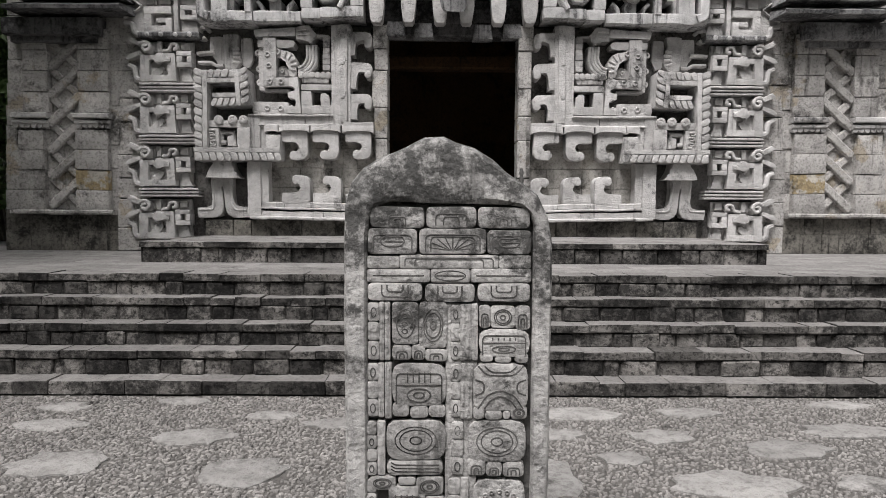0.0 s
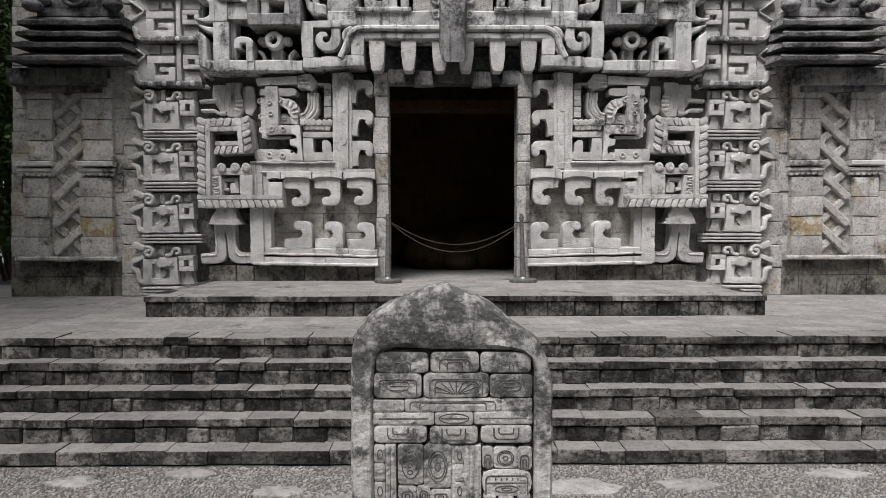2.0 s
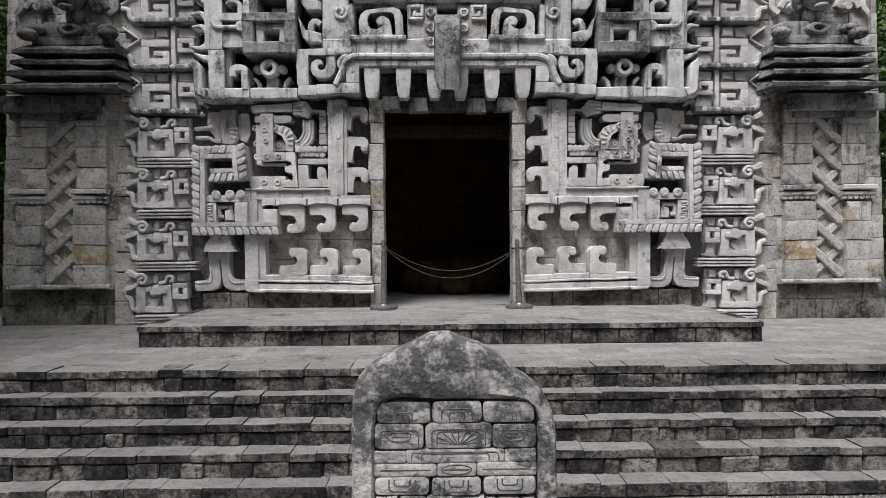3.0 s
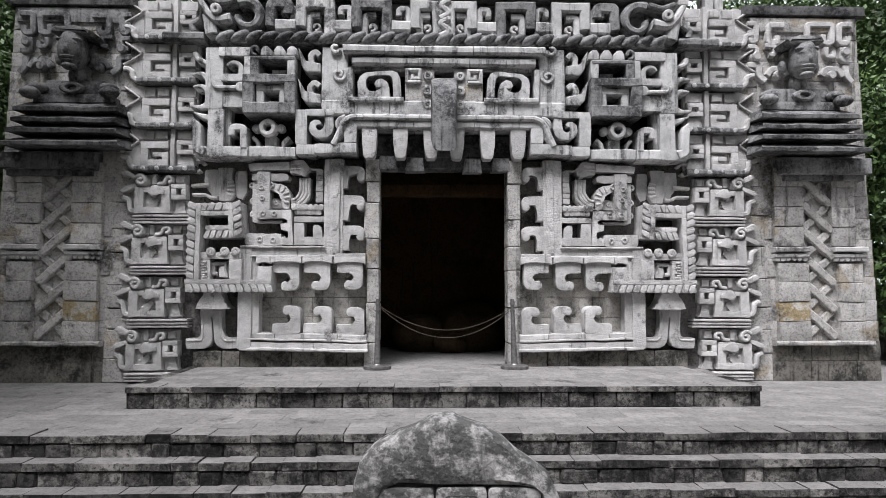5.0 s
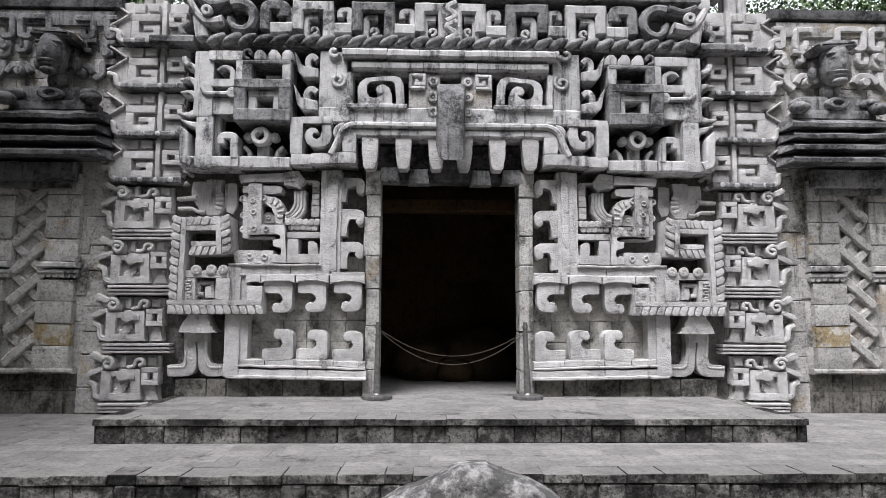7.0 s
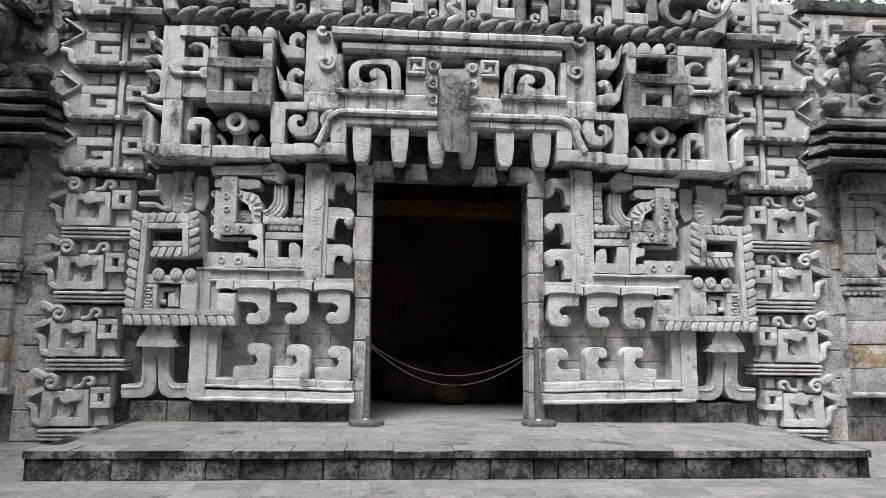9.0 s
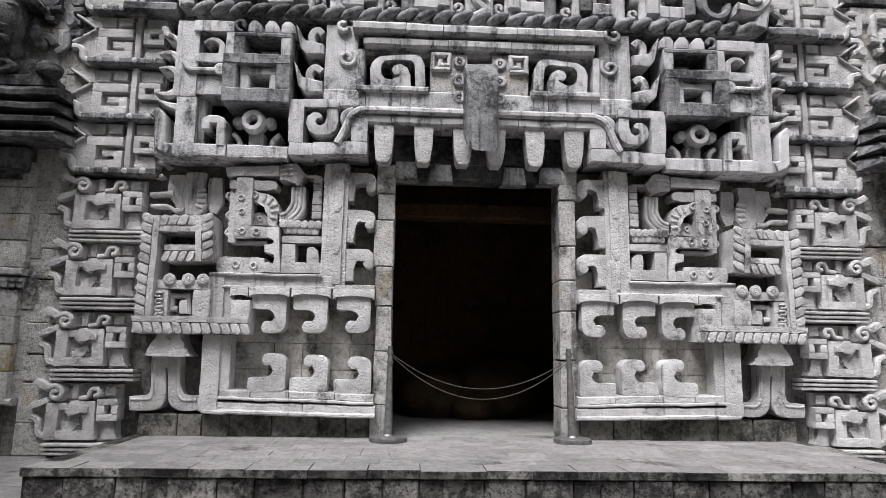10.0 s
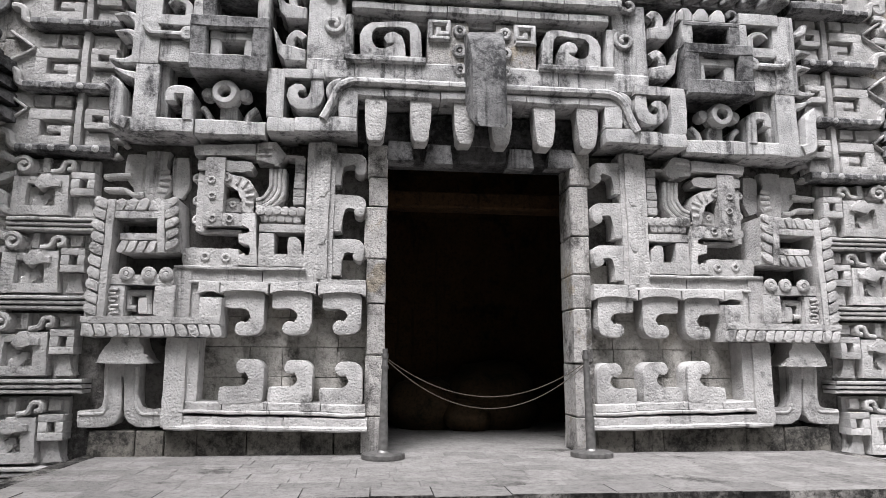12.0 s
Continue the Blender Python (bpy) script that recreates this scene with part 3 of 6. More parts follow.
    cord_line("fang", [(-4.705, 3.665), (-4.620, 3.635), (-4.603, 3.473), (-4.497, 3.451)], 0.075, 0.14, t, r=0.05)
    plate("beak_plate", [(-4.660, 3.427), (-4.670, 3.596), (-4.514, 3.752), (-4.495, 3.428)], 0.06, t)
    return t


first = upper_mask(4.67)
masks = [first]
for low in (5.345, 5.985):
    masks.append(copy_thing(first, Matrix.Translation((first.location.x, YW, low))))
under = lower_mask(3.27)
masks.append(under)
for k, low in enumerate((2.525, 1.76, 0.99)):
    masks.append(copy_thing(under, Matrix.Translation((under.location.x - 0.02 * (k + 1), YW, low))))
last = copy_thing(first, Matrix.Translation((first.location.x, YW, 4.03)))
masks.append(last)
for ob in list(masks):
    mirror(ob)
for ob in (tower_a, lattice):
    mirror(ob)
left_scrolls = mirror(scrolls)
tagged(left_scrolls, "dark limestone scrollwork behind the stone bust")
for ob in left_scrolls.children:
    ob.data = ob.data.copy()
    ob.data.materials[0] = SOOT
# the left bust and its ledges are darker than the right ones
left_cornice, left_bust = mirror(cornice), mirror(statue)
tagged(left_bust, "near-black carved stone bust with a cap and round collar")
left_bust.data = left_bust.data.copy()
left_bust.data.materials[0] = CHAR
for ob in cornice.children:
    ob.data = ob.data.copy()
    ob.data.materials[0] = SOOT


# ---- carved panels beside the door ----
def fang_shape(u, z, w, h, bar, stem, way):
    """Outline of a broad flat fang: a bar, an upright and an inward-curling ball; way -1 hangs, 1 stands."""
    ball = 0.066
    p = [(0, 0), (w - 0.04, 0), (w - 0.012, 0.012), (w, 0.04)] + arc(w - 0.11, h - 0.11, 0.11, 0, 90)
    p += arc(w - 0.2, h - ball, ball, 95, 300, 10)
    p += [(w - 0.152, h - 0.105), (w - stem - 0.006, h - 0.135), (w - stem, h - 0.18), (w - stem, bar + 0.03), (w - stem - 0.03, bar), (0.012, bar), (0, bar - 0.012)]
    return [(u + x, z + way * y) for x, y in p]


def hook_shape(u, z, w, h, stem=0.12, bar=0.115):
    """Outline of a flat hook: an upright, a top bar and a ball that hangs from its end."""
    p = [(0, h), (0, 0)] + arc(w - 0.09, 0.09, 0.09, -90, 0) + arc(w - 0.06, 0.165, 0.058, 10, 240, 10)
    p += [(w - 0.12, bar - 0.004), (stem + 0.05, bar), (stem + 0.012, bar + 0.02), (stem, bar + 0.06), (stem, h)]
    return [(u + x, z - y) for x, y in p]


def jaw_panel():
    t = thing("jaw_panel", "limestone frame with two rows of curled stone fangs beside the door", "relief", -2.0, 1.4, group="jaw panels")
    course("frame", [(-2.911, 1.507), (-1.100, 1.479)], 0.125, 0.275, t, PALE, size=0.75, bevel=0.012)
    course("frame_lip", [(-2.923, 1.468), (-1.099, 1.438)], 0.05, 0.293, t, PALE, size=0.9, bevel=0.014)
    course("frame_ridge", [(-2.805, 1.611), (-1.113, 1.571)], 0.035, 0.29, t, PALE, size=0.8, bevel=0.01)
    course("frame_step", [(-2.754, 1.661), (-1.115, 1.628)], 0.085, 0.265, t, PALE, size=0.45, bevel=0.012)
    rect("post", (-2.955, 2.278), (-2.765, 1.467), 0.285, t)
    rect("post_fillet", (-2.824, 2.279), (-2.662, 1.621), 0.255, t)
    rect("upper_post", (-2.949, 2.928), (-2.771, 2.463), 0.285, t)
    rect("upper_post_fillet", (-2.795, 2.797), (-2.684, 2.464), 0.255, t)
    course("top_rail", [(-2.943, 2.859), (-1.579, 2.873)], 0.13, 0.27, t, PALE, size=0.7, bevel=0.012)
    course("rail_edge", [(-2.939, 2.934), (-1.721, 2.931)], 0.035, 0.30, t, PALE, size=0.9, bevel=0.01)
    course("rail_edge", [(-2.795, 2.797), (-1.577, 2.802)], 0.03, 0.295, t, PALE, size=0.9, bevel=0.01)
    rect("rail_end", (-1.578, 2.841), (-1.134, 2.788), 0.29, t)
    # scalloped edge over the hanging fangs
    for a, b in (((-2.700, 2.767), (-2.509, 2.770)), ((-2.498, 2.770), (-2.064, 2.772)), ((-2.043, 2.772), (-1.613, 2.769)), ((-1.591, 2.764), (-1.133, 2.761))):
        z0 = a[1] + 0.03
        low = a[1] - 0.045
        plate("scallop", [(a[0], z0), (b[0], z0), (b[0], low - 0.03), (b[0] - 0.02, low - 0.03), (b[0] - 0.06, low), (a[0] + 0.06, low), (a[0] + 0.02, low - 0.03), (a[0], low - 0.03)], 0.295, t, bevel=0.01)
    for k, (a, b) in enumerate((((-2.469, 2.724), (-2.465, 1.680)), ((-2.023, 2.726), (-2.017, 1.674)), ((-1.549, 2.729), (-1.546, 1.663)))):
        plate("fang", fang_shape(a[0], a[1], 0.375, 0.425 - 0.008 * k, 0.165, 0.128, -1), 0.25 + 0.006 * k, t, bevel=0.016, wear=0.008)
        plate("fang", fang_shape(b[0], b[1], 0.405, 0.40, 0.15, 0.135, 1), 0.262 - 0.005 * k, t, bevel=0.016, wear=0.008)
    r2 = random.Random(9)
    u_l, u_r = -2.72, -1.06
    zz = 1.62
    while zz < 2.8:
        u = u_l
        while u < u_r - 0.05:
            w = min(r2.uniform(0.3, 0.62), u_r - u)
            part("stone_block", box(u + 0.001, zz + 0.001, u + w - 0.001, zz + 0.289, 0.025 + r2.uniform(0, 0.014), 0.008, 0.012), PANEL, t, wear=0.006)
            u += w
        zz += 0.29
    return t


def feather_bar(t, a, b, side, d, n, lean=0.04):
    """A squared bar with a smooth fillet on one long edge and a row of carved feathers along the other (side 1: to the left of a to b)."""
    a, b = Vector(a), Vector(b)
    along = (b - a).normalized()
    out = Vector((-along.y, along.x)) * side
    w = 0.19
    bar = part("feather_bar", slab(dense([a - out * w * 0.5, b - out * w * 0.5, b + out * w * 0.46, a + out * w * 0.46]), d - 0.035, 0.0, 0.014), PALE, t, wear=0.006)
    ridge = [a - out * w * 0.5, b - out * w * 0.5, b - out * w * 0.17, a - out * w * 0.17]
    part("fillet", slab(dense(ridge), 0.033, d - 0.037, 0.01), PALE, bar, wear=0.004)
    step = (b - a) / n
    for k in range(n):
        q0, q1 = a + step * k + along * 0.008, a + step * (k + 1) - along * 0.008
        lo, hi = -0.13 * w, 0.5 * w
        m = (q0 + q1) / 2
        pts = [q0 + out * lo, q1 + out * lo, q1 + out * hi * 0.75 + along * lean, m + out * hi * 1.05 + along * lean, q0 + out * hi * 0.8 + along * lean]
        part("feather", slab(rounded(pts, 0.02, 2, True), 0.034 + 0.006 * ((k * 7) % 3), d - 0.04, 0.009), PALE, bar, wear=0.005)
    return bar


def feathered_spiral():
    t = thing("feathered_spiral", "square limestone spiral edged with carved feathers", "relief", -3.2, 2.3, group="feathered spirals")
    feather_bar(t, (-3.684, 2.363), (-2.461, 2.371), -1, 0.40, 12)
    feather_bar(t, (-3.580, 2.445), (-3.569, 3.548), 1, 0.405, 10)
    feather_bar(t, (-3.511, 3.463), (-2.985, 3.479), 1, 0.395, 5)
    feather_bar(t, (-3.007, 3.565), (-2.968, 3.059), 1, 0.40, 5, -0.04)
    feather_bar(t, (-3.061, 3.142), (-3.411, 3.134), 1, 0.39, 4)
    rect("hook_end", (-2.666, 2.654), (-2.467, 2.459), 0.36, t)
    rect("inner_box", (-3.506, 2.853), (-2.912, 2.759), 0.33, t)
    rect("inner_box", (-3.497, 2.749), (-3.347, 2.461), 0.325, t)
    rect("inner_box", (-3.078, 2.756), (-2.890, 2.467), 0.33, t)
    for c in ((-3.342, 2.856), (-3.142, 2.860), (-2.985, 2.858)):
        part("bead", ring(c[0], c[1], 0.02, 0.066, 0.035, 0.32, 16), PALE, t, wear=0.004)
        part("bead_eye", ring(c[0], c[1], 0.0, 0.024, 0.035, 0.32, 10), PALE, t, wear=0.003)
    for c in ((-3.457, 2.692), (-3.450, 2.620), (-3.443, 2.542), (-3.437, 2.475)):
        cord_line("curl", [(c[0] + 0.06, c[1] + 0.02), (c[0] - 0.02, c[1] + 0.02), (c[0] - 0.02, c[1] - 0.02), (c[0] + 0.04, c[1] - 0.02)], 0.024, 0.03, t, back=0.322, r=0.02)
    rect("eye_field", (-3.413, 2.783), (-3.072, 2.461), 0.10, t)
    cord_line("eye", [(-3.140, 2.491), (-3.156, 2.687), (-3.333, 2.684), (-3.321, 2.547), (-3.256, 2.542)], 0.055, 0.18, t, back=0.09)
    plate("eye_core", [(-3.226, 2.490), (-3.236, 2.616), (-3.218, 2.643), (-3.158, 2.644), (-3.145, 2.491)], 0.19, t, back=0.09)
    return t


def nose_plug():
    t = thing("bell_ornament", "bell-shaped limestone ornament over two splayed tassels", "relief", -3.3, 1.4, group="bell ornaments")
    plate("bell", [(-3.563, 2.038), (-3.065, 2.036), (-3.119, 2.086), (-3.166, 2.168), (-3.194, 2.275), (-3.447, 2.273), (-3.458, 2.176), (-3.495, 2.094)], 0.31, t, bevel=0.03)
    plate("tassel", [(-3.524, 2.054), (-3.373, 2.054), (-3.342, 1.636), (-3.350, 1.555), (-3.384, 1.495), (-3.455, 1.465), (-3.709, 1.462), (-3.724, 1.611), (-3.528, 1.611), (-3.491, 1.646)], 0.17, t, bevel=0.02)
    plate("tassel", [(-3.353, 2.055), (-3.222, 2.055), (-3.191, 1.671), (-3.162, 1.625), (-3.101, 1.610), (-2.981, 1.625), (-2.960, 1.473), (-3.088, 1.459), (-3.208, 1.464), (-3.276, 1.505), (-3.311, 1.565)], 0.175, t, bevel=0.02)
    cord_line("tassel_fold", [(-3.494, 2.002), (-3.471, 1.636), (-3.500, 1.581), (-3.702, 1.581)], 0.03, 0.02, t, back=0.165, r=0.05)
    cord_line("tassel_fold", [(-3.243, 2.003), (-3.213, 1.635), (-3.168, 1.575), (-3.008, 1.579)], 0.03, 0.02, t, back=0.168, r=0.05)
    rect("yoke", (-3.519, 2.054), (-3.210, 1.911), 0.165, t)
    return t


def serpent_face():
    t = thing("serpent_face", "limestone serpent face in profile with feathered brow and bead fillets", "relief", -2.2, 2.9, group="serpent faces")
    plate("upper_jaw", [(-2.856, 4.150), (-2.833, 4.047), (-2.252, 4.064), (-2.258, 4.186), (-2.539, 4.163)], 0.26, t, bevel=0.02)
    plate("lip_fold", [(-2.248, 4.198), (-2.249, 4.018), (-2.096, 4.012), (-2.067, 3.967), (-2.012, 3.969), (-2.004, 4.021), (-1.946, 4.082), (-2.004, 4.138), (-2.063, 4.218)], 0.25, t, bevel=0.02)
    for k in range(2):
        a, b = ((-2.234, 4.140), (-2.081, 4.147)) if k == 0 else ((-2.236, 4.076), (-2.100, 4.082))
        cord_line("lip_ridge", [a, b], 0.03, 0.02, t, back=0.245)
    rect("jaw_bar", (-2.803, 4.008), (-2.588, 3.913), 0.23, t)
    plate("tongue", [(-2.595, 4.016), (-2.542, 4.024), (-2.507, 3.991), (-2.368, 4.019), (-2.292, 4.010), (-2.262, 3.965), (-2.287, 3.912), (-2.389, 3.914), (-2.501, 3.893), (-2.567, 3.919)], 0.23, t, bevel=0.018)
    rect("snout_post", (-2.720, 4.034), (-2.537, 3.345), 0.255, t)
    rect("snout_edge", (-2.796, 3.900), (-2.692, 3.307), 0.20, t)
    rect("lower_jaw", (-2.545, 3.473), (-2.341, 3.350), 0.25, t)
    rect("jaw_fillet", (-2.756, 3.322), (-2.359, 3.294), 0.20, t)
    for c in ((-2.656, 3.802), (-2.641, 3.644), (-2.626, 3.420), (-2.462, 3.419)):
        part("bead", ring(c[0], c[1], 0.02, 0.04, 0.02, 0.25, 12), PALE, t, wear=0.003)
    for c in ((-2.818, 3.836), (-2.802, 3.605), (-2.799, 3.415)):
        cord_line("tooth_curl", curl(c[0], c[1], 0.05, 1.1, -40, 1, 0.3, 14), 0.034, 0.17, t)
    plate("eye", arc(*(-2.467, 3.567), 0.10, 0, 180, 12) + [(-2.559, 3.507), (-2.367, 3.513)], 0.14, t, bevel=0.03)
    part("pupil", ring(*(-2.468, 3.589), 0.012, 0.034, 0.03, 0.13, 12), PALE, t, wear=0.003)
    plate("brow", [(-2.573, 3.813), (-2.567, 3.888), (-2.513, 3.890), (-2.489, 3.857), (-2.393, 3.871), (-2.309, 3.823), (-2.249, 3.721), (-2.244, 3.630), (-2.278, 3.550), (-2.248, 3.505), (-2.290, 3.487), (-2.356, 3.508), (-2.382, 3.592), (-2.364, 3.649), (-2.395, 3.717), (-2.457, 3.760), (-2.532, 3.763)], 0.21, t, bevel=0.022)
    for a, b in (((-2.425, 3.773), (-2.397, 3.848)), ((-2.375, 3.746), (-2.325, 3.816)), ((-2.346, 3.707), (-2.261, 3.744)), ((-2.332, 3.656), (-2.252, 3.670)), ((-2.334, 3.593), (-2.263, 3.584))):
        cord_line("brow_feather", [a, b], 0.035, 0.025, t, back=0.2)
    cord_line("brow_curl", curl(*(-2.526, 3.838), 0.045, 1.0, 60, -1, 0.3, 12), 0.03, 0.03, t, back=0.2)
    for k in range(4):
        cord_line("plume", [((-2.103, 3.951)[0] + 0.042 * k, (-2.103, 3.951)[1]), ((-2.093, 3.750)[0] + 0.042 * k, (-2.093, 3.750)[1] - 0.03 * k), ((-2.169, 3.644)[0] + 0.02 * k, (-2.169, 3.644)[1] - 0.035 * k), ((-2.233, 3.625)[0], (-2.233, 3.625)[1] - 0.038 * k)], 0.045, 0.21 - 0.008 * (k % 2), t, r=0.09)
    for k in range(6):
        a = (-1.872, 4.077)
        b = (-1.769, 3.588)
        f0, f1 = k / 6 + 0.006, (k + 1) / 6 - 0.006
        rect("back_frame", (a[0], a[1] + (b[1] - a[1]) * f0), (b[0], a[1] + (b[1] - a[1]) * f1), 0.215 + 0.008 * (k % 2), t)
    rect("back_frame", (-2.011, 4.095), (-1.789, 4.068), 0.22, t)
    for row, n, z in ((0, 6, (-2.184, 3.518)), (1, 5, (-2.143, 3.452))):
        for k in range(n):
            u = z[0] + 0.077 * k
            plate("scale", [(u - 0.035, z[1] - 0.045), (u + 0.04, z[1] - 0.04), (u + 0.055, z[1] + 0.03), (u + 0.01, z[1] + 0.055), (u - 0.04, z[1] + 0.025)], 0.23 - 0.02 * row, t, bevel=0.02, r=0.02)
    plate("stepped_fang", [(-2.350, 3.475), (-2.222, 3.479), (-2.178, 2.969), (-2.363, 2.965), (-2.363, 3.064), (-2.307, 3.087), (-2.283, 3.049), (-2.247, 3.055), (-2.248, 3.171), (-2.365, 3.185), (-2.370, 3.273), (-2.253, 3.276), (-2.257, 3.332), (-2.343, 3.352)], 0.27, t, bevel=0.012)
    rect("spiral_frame", (-2.179, 3.379), (-1.738, 3.301), 0.255, t)
    rect("spiral_frame", (-2.174, 3.289), (-2.029, 2.961), 0.25, t)
    rect("spiral_frame", (-2.035, 3.082), (-1.725, 2.967), 0.255, t)
    plate("spiral_core", [(-1.901, 3.074), (-1.908, 3.235), (-1.883, 3.263), (-1.834, 3.265), (-1.784, 3.221), (-1.762, 3.077)], 0.24, t, bevel=0.02)
    plate("beaded_bar", [(-2.887, 3.134), (-2.362, 3.130), (-2.352, 2.960), (-2.874, 2.954), (-2.898, 3.008), (-2.904, 3.084)], 0.24, t, bevel=0.045)
    for c in ((-2.672, 3.046), (-2.478, 3.039)):
        part("bead", ring(c[0], c[1], 0.02, 0.045, 0.022, 0.235, 12), PALE, t, wear=0.003)
    return t


def door_hooks():
    t = thing("door_hooks", "upright limestone bands with three hooks beside the doorway", "relief", -1.3, 2.8, group="door hooks")
    rect("pilaster", (-1.741, 4.227), (-1.562, 2.846), 0.26, t)
    rect("pilaster_edge", (-1.614, 4.233), (-1.519, 2.847), 0.28, t, bevel=0.01)
    rect("pilaster", (-1.569, 4.235), (-1.471, 2.848), 0.25, t)
    for a, h, w in (((-1.527, 4.130), 0.33, 0.365), ((-1.511, 3.695), 0.365, 0.352), ((-1.501, 3.252), 0.36, 0.345)):
        plate("hook", hook_shape(a[0], a[1], w, h), 0.235, t, bevel=0.016, wear=0.008)
    for a in ((-1.612, 3.749), (-1.605, 3.278)):
        plate("hook_foot", [(a[0], a[1]), (a[0] + 0.08, a[1] + 0.012), (a[0] + 0.075, a[1] - 0.03), (a[0] + 0.045, a[1] - 0.09), (a[0], a[1] - 0.09)], 0.29, t)
    return t


def wing_relief():
    t = thing("wing_relief", "shallow shaded limestone relief under the great mask", "relief", -3.2, 3.4, group="wing reliefs")
    plate("palm", [(-3.341, 4.109), (-3.110, 4.111), (-3.141, 3.906), (-3.085, 3.867), (-3.072, 3.726), (-3.145, 3.624), (-3.313, 3.623)], 0.12, t, bevel=0.025)
    for a, b in (((-3.194, 3.890), (-3.095, 3.907)), ((-3.184, 3.835), (-3.077, 3.844)), ((-3.182, 3.780), (-3.082, 3.773)), ((-3.195, 3.725), (-3.110, 3.703))):
        cord_line("finger", [a, b], 0.042, 0.03, t, back=0.11)
    plate("leaf", [(-3.540, 4.091), (-3.356, 4.093), (-3.331, 3.693), (-3.430, 3.677), (-3.474, 3.817), (-3.545, 3.863)], 0.07, t, bevel=0.025)
    plate("leaf", [(-3.086, 4.064), (-2.932, 4.066), (-2.905, 3.775), (-2.969, 3.641), (-3.070, 3.680)], 0.08, t, bevel=0.025)
    c = (-3.641, 4.130)
    cord_line("curl", curl(c[0], c[1], 0.10, 0.8, 20, 1, 0.7), 0.05, 0.11, t)
    cord_line("bar", [(-3.720, 3.846), (-3.461, 3.864)], 0.05, 0.12, t)
    cord_line("bar", [(-3.698, 3.713), (-3.500, 3.715), (-3.437, 3.661), (-3.330, 3.670)], 0.045, 0.13, t, r=0.04)
    return t


for ob in (jaw_panel(), feathered_spiral(), nose_plug(), serpent_face(), door_hooks(), wing_relief()):
    mirror(ob)


# ---- the great mask over the door ----
def mask_side():
    t = thing("mask_flank", "rain-stained limestone flank of the great mask, with spirals, boxes and fins", "relief", -2.6, 4.25, group="mask flanks")
    D = 0.42
    rect("spiral_bar", (-3.268, 5.829), (-2.823, 5.701), D, t, BAND)
    rect("spiral_bar", (-2.899, 5.700), (-2.813, 5.423), D - 0.005, t, BAND)
    rect("spiral_bar", (-3.229, 5.433), (-2.810, 5.329), D - 0.01, t, BAND)
    part("spiral_hook", band([(-2.949, 5.406), (-2.955, 5.564), (-3.025, 5.618), (-3.108, 5.609), (-3.151, 5.561)], 0.085, D - 0.03, bevel=0.015, r=0.06, w2=0.045), BAND, t, wear=0.004)
    rect("body_post", (-3.458, 5.826), (-3.208, 4.924), D - 0.03, t, BAND)
    rect("body_post", (-3.410, 4.921), (-3.186, 4.221), D - 0.035, t, BAND)
    rect("body_block", (-3.219, 5.182), (-2.834, 4.960), D - 0.05, t, BAND)
    cord_line("moulding", [(-3.352, 5.313), (-3.311, 5.228), (-2.980, 5.232)], 0.06, D + 0.01, t, BAND, r=0.05)
    c = (-2.942, 5.240)
    part("volute", ring(c[0], c[1], 0.02, 0.075, 0.05, D - 0.04, 16), BAND, t, wear=0.003)
    part("volute_eye", ring(c[0], c[1], 0.0, 0.03, 0.05, D - 0.04, 10), BAND, t, wear=0.003)
    part("crest_hook", band([(-3.626, 5.761), (-3.608, 5.661), (-3.495, 5.636), (-3.397, 5.561)], 0.07, D - 0.06, bevel=0.02, r=0.05), BAND, t)
    for pts in ([(-3.426, 5.370), (-3.540, 5.461), (-3.668, 5.444)], [(-3.422, 5.179), (-3.520, 5.278), (-3.648, 5.262)], [(-3.419, 5.014), (-3.530, 4.948), (-3.674, 4.973)], [(-3.399, 4.799), (-3.527, 4.833), (-3.640, 4.882)]):
        part("fin", band(pts, 0.11, D - 0.08, bevel=0.02, r=0.06, w2=0.03), BAND, t)
    part("fin_foot", band([(-3.653, 4.734), (-3.572, 4.677), (-3.557, 4.325), (-3.453, 4.292)], 0.12, D - 0.02, bevel=0.015, r=0.05), BAND, t)
    course("base_bar", [(-3.612, 4.301), (-3.262, 4.299)], 0.15, D - 0.05, t, BAND, bevel=0.018)
    course("base_bar", [(-3.254, 4.299), (-2.832, 4.298)], 0.155, D - 0.03, t, BAND, bevel=0.018)
    course("base_bar", [(-2.824, 4.306), (-2.160, 4.304)], 0.16, D - 0.06, t, BAND, bevel=0.018)
    part("small_hook", band([(-2.889, 4.355), (-2.893, 4.659), (-3.069, 4.659), (-3.067, 4.552)], 0.10, D - 0.02, bevel=0.015, r=0.05), BAND, t)
    part("inner_post", band([(-3.170, 4.964), (-3.160, 4.356)], 0.08, D - 0.16, bevel=0.02), BAND, t)
    part("flower", ring(-2.549, 4.658, 0.05, 0.135, 0.20, 0.22, 20), BAND, t)
    part("petal", ring(-2.725, 4.658, 0.0, 0.065, 0.14, 0.22, 14), BAND, t)
    part("petal", ring(-2.372, 4.658, 0.0, 0.065, 0.14, 0.22, 14), BAND, t)
    part("stem", box(-2.609, 4.371, -2.443, 4.551, 0.30, 0.0, 0.02), BAND, t)
    part("sprout", band([(-2.787, 4.527), (-2.723, 4.469), (-2.705, 4.371), (-2.641, 4.354)], 0.06, 0.30, bevel=0.02, r=0.04), BAND, t)
    part("sprout", band([(-2.258, 4.534), (-2.338, 4.468), (-2.361, 4.370), (-2.425, 4.354)], 0.06, 0.30, bevel=0.02, r=0.04), BAND, t)
